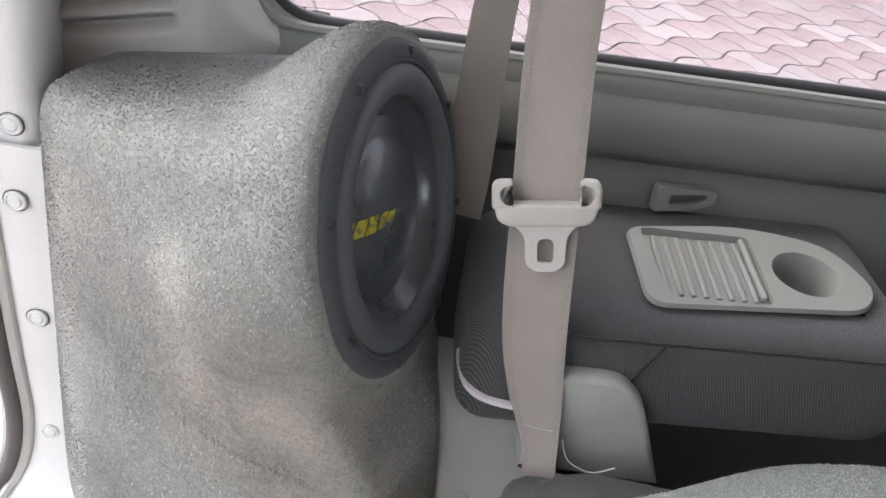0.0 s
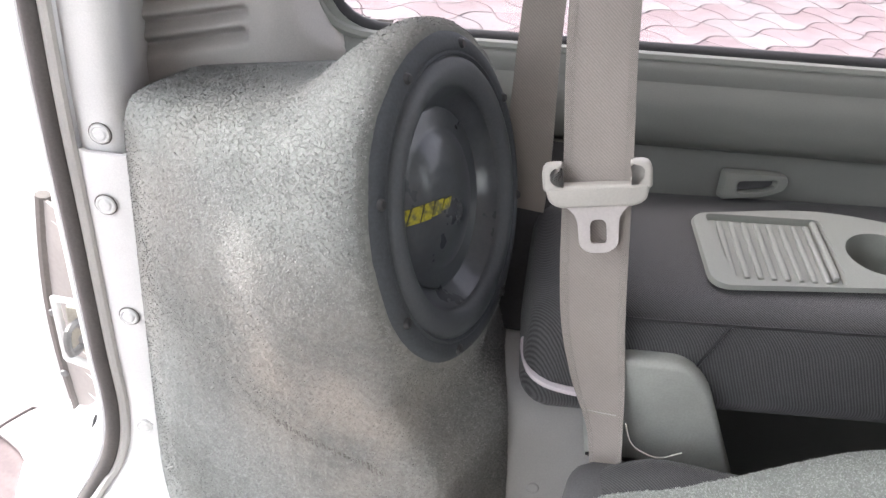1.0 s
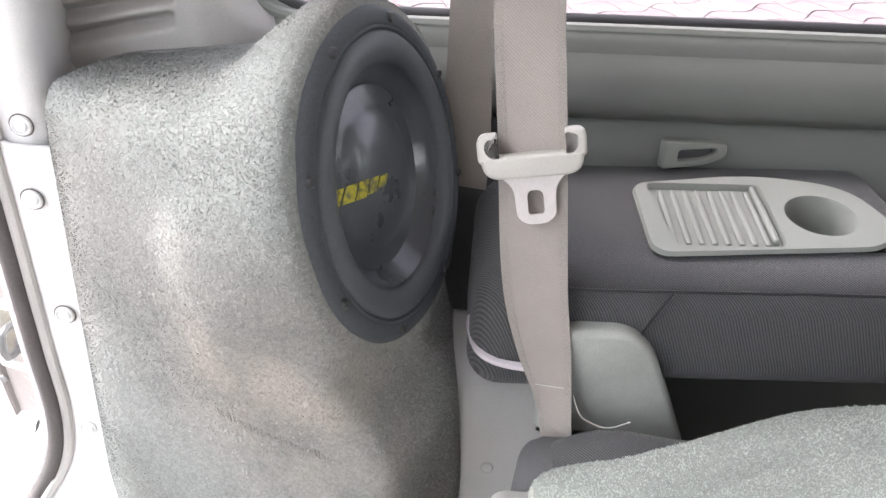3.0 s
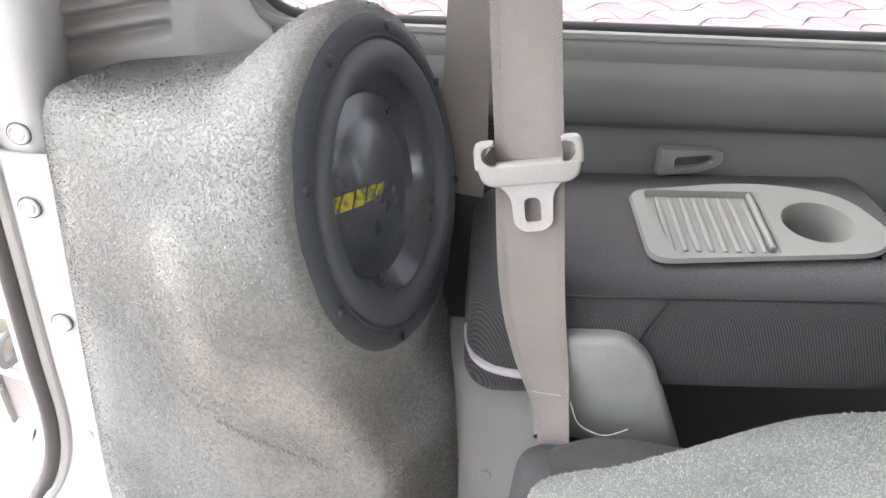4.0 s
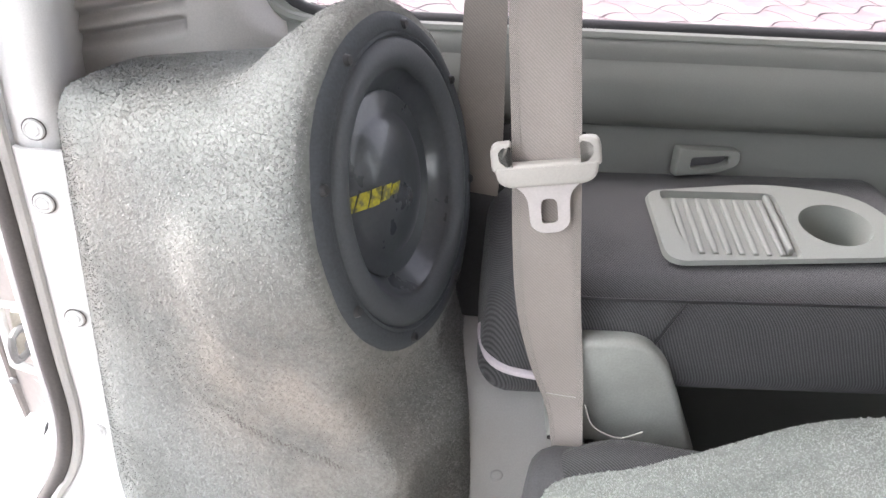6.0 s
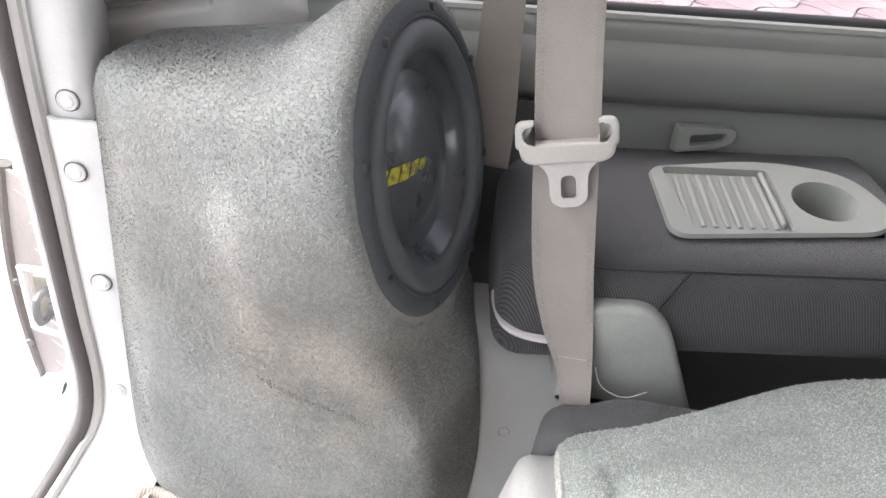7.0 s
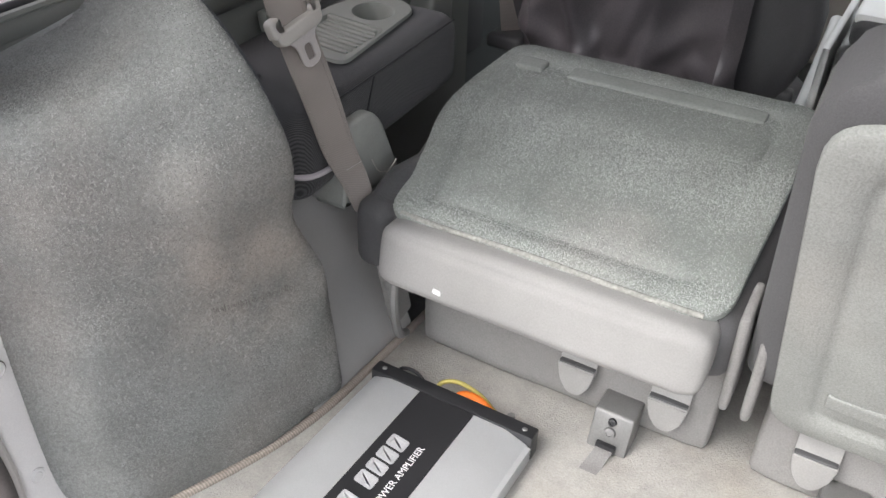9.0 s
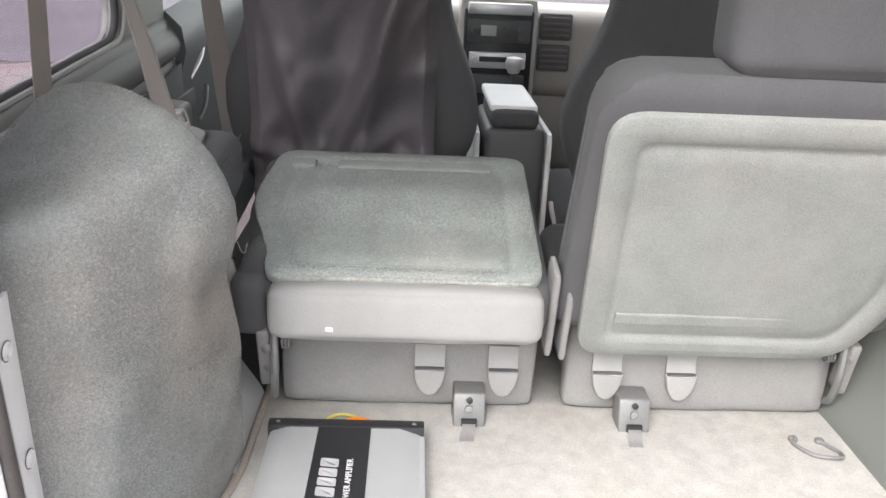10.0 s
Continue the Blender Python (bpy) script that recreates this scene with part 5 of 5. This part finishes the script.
    part("speaker_cable", tube([(x1 - 0.004, 0.412, z0 + 0.015), (x1 + 0.016, 0.416, z0 + 0.022), (x1 + 0.024, 0.396, z0 + 0.018), (x1 + 0.018, 0.372, z0 + 0.005)], 0.0026, 8, 6), BLACK_PAINT, th, "thin black cable")
    part("plug", moved(lathe([(0, 0.018), (0.005, 0.018), (0.006, 0.010), (0.004, 0.0)], 14), Matrix.Translation((x1 + 0.018, 0.248, z0 + 0.004))), STEEL, th, "grey plug")


amplifier()


# ---------------------------------------------------------------- front cabin
def front_seat(y0, y1, draped):
    word = "with a black leather coat draped over the back" if draped else "in dark grey fabric"
    th = thing("bucket_seat", (1.15, (y0 + y1) / 2, 0.47), "front bucket seat " + word, "seat", "front seats")
    m = Matrix.Translation((1.02, 0, 0.72)) @ Euler((0, radians(-12), 0)).to_matrix().to_4x4()
    bm = cushion((0.0, y0, 0.0), (0.13, y1, 0.66), 0.05, 0.01, 18, 0.002)
    for v in bm.verts:
        t = (v.co.z - 0.15) / 0.5
        v.co.y = (y0 + y1) / 2 + (v.co.y - (y0 + y1) / 2) * (1.0 + 0.15 * math.sin(t * 5.6 + 0.4))
    part("backrest", moved(bm, m), FABRIC_SEAT, th, "dark grey fabric backrest")
    part("seat", cushion((1.05, y0 - 0.01, 0.56), (1.52, y1 + 0.01, 0.74), 0.05, 0.01, 12), FABRIC_SEAT, th, "dark grey fabric seat")
    for y in (y0 + 0.03, y1 - 0.06):
        part("slide_rail", box((1.05, y, 0.47), (1.45, y + 0.03, 0.57), 0.004), STEEL, th)
    if draped:
        rows = []
        for i in range(81):
            row = []
            for j in range(91):
                u, v = i / 80, j / 90
                y = y0 + 0.058 + (y1 - y0 - 0.095) * u
                z = 0.09 + 0.56 * v
                wave = noise.noise(Vector((y * 4.2 + z * 1.3 + 0.5 * noise.noise(Vector((y * 3, z * 3, 9))), z * 0.9, 0.3)))
                crease = noise.noise(Vector((y * 6 + z * 5, z * 2.6 - y * 2, 2.1)))
                fold = 0.042 * (1 - math.sqrt(wave * wave + 0.003) * 1.5) + 0.034 * (1 - math.sqrt(crease * crease + 0.003) * 1.5) * (1.25 - v)
                fold += 0.0025 * noise.noise(Vector((y * 26, z * 18, 5)))
                fold += 0.012 * max(0, 0.35 - v) * (1 + math.sin(60 * v + 6 * noise.noise(Vector((y * 7, 0, 4)))))
                fold += 0.018 * math.exp(-((v - 0.10 - 0.25 * abs(u - 0.45)) / 0.05) ** 2)
                fold += 0.026 * math.exp(-((u - 0.25 - 0.5 * (0.75 - v)) / 0.06) ** 2) * min(1, 3 * v)      # long slanting crease
                fold += 0.020 * math.exp(-((u - 0.80 + 0.35 * (0.55 - v)) / 0.055) ** 2)
                fold += 0.014 * math.exp(-((v - 0.05) / 0.022) ** 2)      # hem
                edge = min(u, 1 - u) / 0.06
                x = -0.020 - fold + (0.03 * (1 - edge) if edge < 1 else 0)
                row.append(m @ Vector((x, y, z)))
            rows.append(row)
        part("coat", sheet(rows, 0.004), LEATHER, th, "wrinkled black-brown leather coat")
        part("lower_flap", moved(cushion((-0.05, y0 + 0.05, 0.03), (0.0, y1 - 0.08, 0.12), 0.02, 0.004, 10, 0.004), m), FABRIC_DARK, th, "charcoal fabric lower flap")
    else:
        part("lever", tube([(1.10, y1 + 0.012, 0.66), (1.16, y1 + 0.022, 0.70), (1.20, y1 + 0.022, 0.72)], 0.007, 8, 4), STEEL_SOFT, th, "silver recline lever")
        part("buckle_stalk", moved(cushion((-0.012, -0.008, -0.03), (0.012, 0.008, 0.03), 0.005, 0, 6), Matrix.Translation((1.04, y1 - 0.13, 1.16)) @ Euler((0.3, 0.5, 0)).to_matrix().to_4x4()), STEEL_SOFT, th, "steel buckle")


front_seat(0.13, 0.62, True)
front_seat(-0.65, -0.16, False)


def console():
    th = thing("centre_console", (1.25, 0.035, 0.47), "grey centre console with a padded dark lid", "console", shift=(0, -0.018, 0))
    part("bin", box((1.08, -0.07, 0.47), (1.40, 0.075, 0.94), 0.015, 3), DARK_PLASTIC, th, "dark padded bin")
    part("lid", moved(cushion((1.075, -0.052, 0.938), (1.36, 0.062, 0.982), 0.014, 0.004, 10), Matrix()), FABRIC_DARK, th, "dark padded lid")
    part("lid_rim", cushion((1.10, -0.052, 0.972), (1.42, 0.066, 0.994), 0.010, 0, 10), CONSOLE_PALE, th, "pale lid top")
    for y in (-0.094, 0.084):
        part("side_rail", cushion((1.10, y, 0.60), (1.50, y + 0.018, 0.925), 0.008, 0, 10), CONSOLE_PALE, th, "pale side rail")
    part("tunnel", box((1.40, -0.11, 0.47), (1.86, 0.11, 0.75), 0.02, 3), TRIM_LIGHT, th, "light grey tunnel cover")
    part("brake_lever", tube([(1.15, 0.115, 0.75), (1.30, 0.115, 0.80), (1.45, 0.115, 0.88)], 0.014, 10, 4), CONSOLE_PALE, th, "pale hand-brake lever")
    part("buckle", cushion((1.02, 0.118, 0.74), (1.05, 0.150, 0.86), 0.008, 0, 8), DARK_PLASTIC, th, "dark seat belt buckle")
    part("gear_stick", tube([(1.62, -0.04, 0.73), (1.60, -0.04, 0.90), (1.58, -0.04, 1.0)], 0.008, 8, 4), DARK_PLASTIC, th)
    part("gear_knob", moved(lathe([(0, -0.025), (0.016, -0.022), (0.022, -0.008), (0.026, 0.008), (0.022, 0.022), (0, 0.028)], 20), Matrix.Translation((1.578, -0.04, 1.02))), STEEL_SOFT, th, "silver gear knob")


console()


def dashboard():
    th = thing("dashboard", (1.95, 0, 0.6), "brown-grey dashboard with dark centre stack", "dashboard")
    up = Matrix.Translation((0, -0.068, 0.045))
    part("shell", joined(cushion((1.86, -0.74, 0.88), (2.30, 0.74, 1.16), 0.05, 0.0, 16), box((1.90, -0.72, 0.62), (2.04, 0.72, 0.90), 0.03)), DASH, th)
    part("centre_fascia", moved(cushion((1.80, -0.085, 0.60), (1.98, 0.165, 1.15), 0.02, 0, 10), up), DASH, th, "brown-grey centre stack")
    part("stack_panel", moved(box((1.792, -0.07, 0.70), (1.81, 0.15, 1.115), 0.006), up), BLACK_PAINT, th, "black centre panel")
    hv = part("climate_unit", moved(box((1.782, -0.058, 1.015), (1.795, 0.138, 1.085), 0.004), up), DARK_PLASTIC, th, "dark climate control unit")
    part("display", moved(box((1.779, 0.048, 1.035), (1.783, 0.098, 1.068), 0.001, 1), up), SCREEN, hv, "grey-green display")
    for y, z, r in ((0.115, 1.05, 0.012), (0.02, 1.055, 0.009), (-0.03, 1.06, 0.010), (-0.03, 1.034, 0.011), (0.005, 1.034, 0.007)):
        part("knob", moved(lathe([(0, 0.012), (r * 0.9, 0.011), (r, 0)], 16), up @ Matrix.Translation((1.783, y, z)) @ Euler((0, radians(-90), 0)).to_matrix().to_4x4()), DARK_PLASTIC, hv)
    rd = part("radio", moved(box((1.778, -0.05, 0.935), (1.795, 0.130, 0.985), 0.004), up), SILVER, th, "silver-fronted car radio")
    part("radio_slot", moved(box((1.774, -0.022, 0.956), (1.779, 0.098, 0.972), 0.001, 1), up), BLACK_PAINT, rd)
    for y in (0.112, -0.036):
        part("radio_knob", moved(lathe([(0, 0.012), (0.012, 0.011), (0.013, 0)], 16), up @ Matrix.Translation((1.778, y, 0.958)) @ Euler((0, radians(-90), 0)).to_matrix().to_4x4()), STEEL_SOFT, rd)
    part("ash_tray", moved(box((1.784, -0.05, 0.855), (1.795, 0.13, 0.915), 0.006), up), DARK_PLASTIC, th, "dark ashtray lid")
    part("top_tray", moved(box((1.775, -0.06, 1.10), (1.83, 0.14, 1.135), 0.006), up), SILVER, th, "pale tray at the top of the stack")
    for z in (1.01, 1.11):
        vent = part("air_vent", box((1.845, -0.27, z - 0.042), (1.872, -0.165, z + 0.042), 0.008), DARK_PLASTIC, th, "dark air vent")
        for k in range(4):
            part("vane", box((1.838, -0.26, z - 0.03 + 0.018 * k), (1.85, -0.175, z - 0.024 + 0.018 * k), 0.001, 1), LAMP_EDGE, vent)


dashboard()


def door_fittings():
    setting("trim_pillar", sheet([[(x, 0.742 - d, z) for z in (0.62, 0.80, 0.95, 1.045 + LIFT(x))] for x, d in ((0.672, -0.010), (0.684, 0.0), (0.74, 0.003), (0.85, 0.0), (0.97, -0.004))], 0.004), TRIM_GREEN, "grey-green plastic panel ahead of the armrest", "trim")
    th = thing("door_pull", (1.15, 0.75, 0.98), "grey plastic pull cup, dark pocket and silver handle on the door", "door handle")
    block = cushion((0.770, 0.690, 0.915), (0.845, 0.775, 1.030), 0.012, 0, 12)
    for v in block.verts:
        v.co.x -= 0.22 * max(0.0, 0.99 - v.co.z) * (1 if v.co.x < 0.81 else 0.2)
        v.co.z -= 0.12 * max(0.0, 0.74 - v.co.y)
    part("pull", block, TRIM_LIGHT, th, "light grey pull cup")
    part("pocket", box((0.848, 0.738, 0.80), (1.06, 0.748, 1.015), 0.006), DARK_PLASTIC, th, "dark map pocket")
    part("handle", tube([(1.06, 0.75, 1.035), (1.13, 0.742, 1.07), (1.20, 0.75, 1.10)], 0.006, 8, 4), STEEL_SOFT, th, "silver inner handle")
    part("edge", tube([(1.02, 0.725, 0.945), (1.06, 0.718, 0.975), (1.11, 0.725, 1.01)], 0.005, 8, 4), TRIM_LIGHT, th)
    bt = thing("front_seat_belt", (0.98, 0.70, 0.62), "taupe front seat belt hanging on the centre pillar", "seat belt")
    part("webbing", strap([((0.97, 0.715, 1.50), (0.018, 0.012, 0)), ((0.965, 0.675, 1.25), (0.019, -0.014, 0)), ((0.985, 0.652, 1.0), (0.019, -0.016, 0)), ((1.0, 0.640, 0.86), (0.019, -0.016, 0))]), BELT, bt)
    part("buckle_slot", cushion((0.955, 0.600, 0.84), (1.04, 0.68, 0.87), 0.01, 0, 8), DARK_PLASTIC, bt, "dark belt outlet")


door_fittings()


# ---------------------------------------------------------------- outside
def motorcycle():
    th = thing("motorcycle", (4.58, 4.24, 0), "dark motorcycle with red tank parked on the pavers", "motorcycle", "parked motorcycles")
    m = Matrix.Translation((4.58, 4.24, 0)) @ Euler((0, 0, radians(-56))).to_matrix().to_4x4()
    for x in (-0.62, 0.62):
        ring = lathe([(0.225, -0.04), (0.27, -0.045), (0.295, -0.02), (0.295, 0.02), (0.27, 0.045), (0.225, 0.04), (0.225, -0.04)], 32)
        wheel = part("wheel", moved(ring, m @ Matrix.Translation((x, 0, 0.295)) @ Euler((radians(90), 0, 0)).to_matrix().to_4x4()), RUBBER, th, "black tyre")
        spokes = joined(*[tube([(0, 0, 0), (0.225 * math.cos(a), 0.225 * math.sin(a), 0)], 0.012, 6, 0) for a in (2 * math.pi * k / 6 for k in range(6))])
        part("rim", moved(spokes, m @ Matrix.Translation((x, 0, 0.295)) @ Euler((radians(90), 0, 0)).to_matrix().to_4x4()), STEEL, wheel, "steel spokes")
    part("engine", moved(cushion((-0.25, -0.14, 0.22), (0.28, 0.14, 0.55), 0.06, 0, 8), m), DARK_PLASTIC, th)
    part("tank", moved(cushion((-0.02, -0.13, 0.60), (0.42, 0.13, 0.86), 0.09, 0, 10), m), MOTO_RED, th, "red tank")
    part("saddle", moved(cushion((-0.72, -0.13, 0.66), (-0.02, 0.13, 0.80), 0.05, 0, 10), m), LEATHER, th)
    part("fork", moved(joined(tube([(0.62, 0.09, 0.30), (0.48, 0.09, 0.95)], 0.022, 8, 0), tube([(0.62, -0.09, 0.30), (0.48, -0.09, 0.95)], 0.022, 8, 0)), m), STEEL, th)
    part("handlebar", moved(tube([(0.36, -0.36, 1.05), (0.45, -0.15, 1.0), (0.46, 0.15, 1.0), (0.36, 0.36, 1.05)], 0.014, 8, 4), m), BLACK_PAINT, th)
    part("headlamp", moved(cushion((0.50, -0.09, 0.82), (0.66, 0.09, 1.0), 0.06, 0, 8), m), SILVER, th)
    part("front_mudguard", moved(cushion((0.40, -0.06, 0.54), (0.86, 0.06, 0.64), 0.04, 0, 8), m), BLACK_PAINT, th, "black mudguard")
    part("side_cover", moved(cushion((-0.55, -0.12, 0.42), (0.10, 0.12, 0.68), 0.05, 0, 8), m), DARK_PLASTIC, th, "dark side cover")
    part("exhaust", moved(tube([(0.15, -0.13, 0.26), (-0.30, -0.15, 0.24), (-0.85, -0.16, 0.36)], 0.038, 10, 5), m), STEEL_SOFT, th, "satin exhaust pipe")
    part("tail_light", moved(cushion((-0.82, -0.06, 0.70), (-0.72, 0.06, 0.77), 0.02, 0, 8), m), MOTO_RED, th, "red tail light")
    part("stand", moved(tube([(-0.05, 0.12, 0.28), (-0.10, 0.28, 0.0)], 0.012, 8, 0), m), STEEL, th)
    return th


bike = motorcycle()
copy_thing(bike, pose(2.6, 7.15, 0, 0, 0, 96))


def pavers():
    """Interlocking bow-sided pavers beside the car and a band of plain slabs behind them."""
    size, amp, seg = 0.235, 0.17, 6
    def outline(turned):
        pts = []
        corners = [(-0.5, -0.5), (0.5, -0.5), (0.5, 0.5), (-0.5, 0.5)]
        for k in range(4):
            a, b = corners[k], corners[(k + 1) % 4]
            out = (b[1] - a[1], -(b[0] - a[0]))
            sign = 1 if (k % 2 == 0) != turned else -1
            for i in range(seg):
                t = i / seg
                bow = amp * math.sin(math.pi * t) * sign
                pts.append(((a[0] + (b[0] - a[0]) * t + out[0] * bow) * size * 0.965, (a[1] + (b[1] - a[1]) * t + out[1] * bow) * size * 0.965))
        return pts
    def piece(turned, mat):
        bm = bmesh.new()
        pts = outline(turned)
        top = [bm.verts.new((x * 0.97, y * 0.97, 0.0)) for x, y in pts]
        low = [bm.verts.new((x, y, -0.006)) for x, y in pts]
        for k in range(len(pts)):
            j = (k + 1) % len(pts)
            bm.faces.new((low[k], low[j], top[j], top[k]))
        bm.faces.new(top)
        me = mesh_of("paver", bm, mat)
        return me
    kinds = [[piece(t, m) for m in (PAVER_PINK, PAVER_PALE)] for t in (False, True)]
    root = thing("pavement", (3, 4, -0.012), "pink and pale interlocking pavers beside the car", "pavement", kind="structure")
    rest = []
    made = 0
    turn = radians(38)
    rng = random.Random(4)
    for i in range(-40, 60):
        for j in range(-40, 60):
            u, v = i * size, j * size
            x, y = u * math.cos(turn) - v * math.sin(turn) + 2, u * math.sin(turn) + v * math.cos(turn) + 3.5
            if not (-1.5 < x < 7.6 and 1.1 < y < 6.6 + 0.10 * x) or y < 1.1:
                continue
            pale = noise.noise(Vector((x * 0.8, y * 1.1, 7))) + rng.uniform(-0.35, 0.35) > 0.12
            if 3.4 < y < 5.7 and -0.2 < x < 3.6 and made < 300:
                made += 1
                ob = new("paver", kinds[(i + j) % 2][pale])
                ob.location, ob.rotation_euler = (x - 3, y - 4, 0.012 + rng.uniform(-0.002, 0.002)), (rng.uniform(-0.006, 0.006), rng.uniform(-0.006, 0.006), turn)
                ob.parent = root
            else:
                rest.append((x, y, (i + j) % 2 == 1, pale))
    for mat, flag in ((PAVER_PINK, False), (PAVER_PALE, True)):
        verts, faces = [], []
        for x, y, turned, pale in rest:
            if pale != flag:
                continue
            pts = outline(turned)
            n0, n = len(verts), len(pts)
            h = rng.uniform(-0.002, 0.002)
            verts += [(x - 3 + px * math.cos(turn) - py * math.sin(turn), y - 4 + px * math.sin(turn) + py * math.cos(turn), h + 0.012 + dz) for dz in (0, -0.006) for px, py in pts]
            faces.append(tuple(range(n0, n0 + n)))
            faces += [(n0 + k, n0 + n + k, n0 + n + (k + 1) % n, n0 + (k + 1) % n) for k in range(n)]
        me = bpy.data.meshes.new("far_pavers")
        me.from_pydata(verts, [], faces)
        me.materials.append(mat)
        ob = new("far_pavers", me)
        ob.parent = root
        tagged(ob, "further pavers of the same kind", kind="stuff")
    far = thing("slab_path", (4, 9, -0.012), "grey-pink slab path beyond the pavers", "pavement", kind="structure")
    me = None
    for i in range(22):
        for j in range(8):
            if me is None:
                bm = box((-0.295, -0.295, -0.006), (0.295, 0.295, 0.0), 0.003, 1)
                me = mesh_of("slab", bm, SLAB)
            x, y = -3 + 0.6 * i + 0.3 * (j % 2), 6.95 + 0.6 * j
            y += 0.10 * x
            ob = new("slab", me)
            ob.location, ob.rotation_euler = (x - 4, y - 9, 0.012), (0, 0, math.atan(0.10))
            ob.parent = far


pavers()
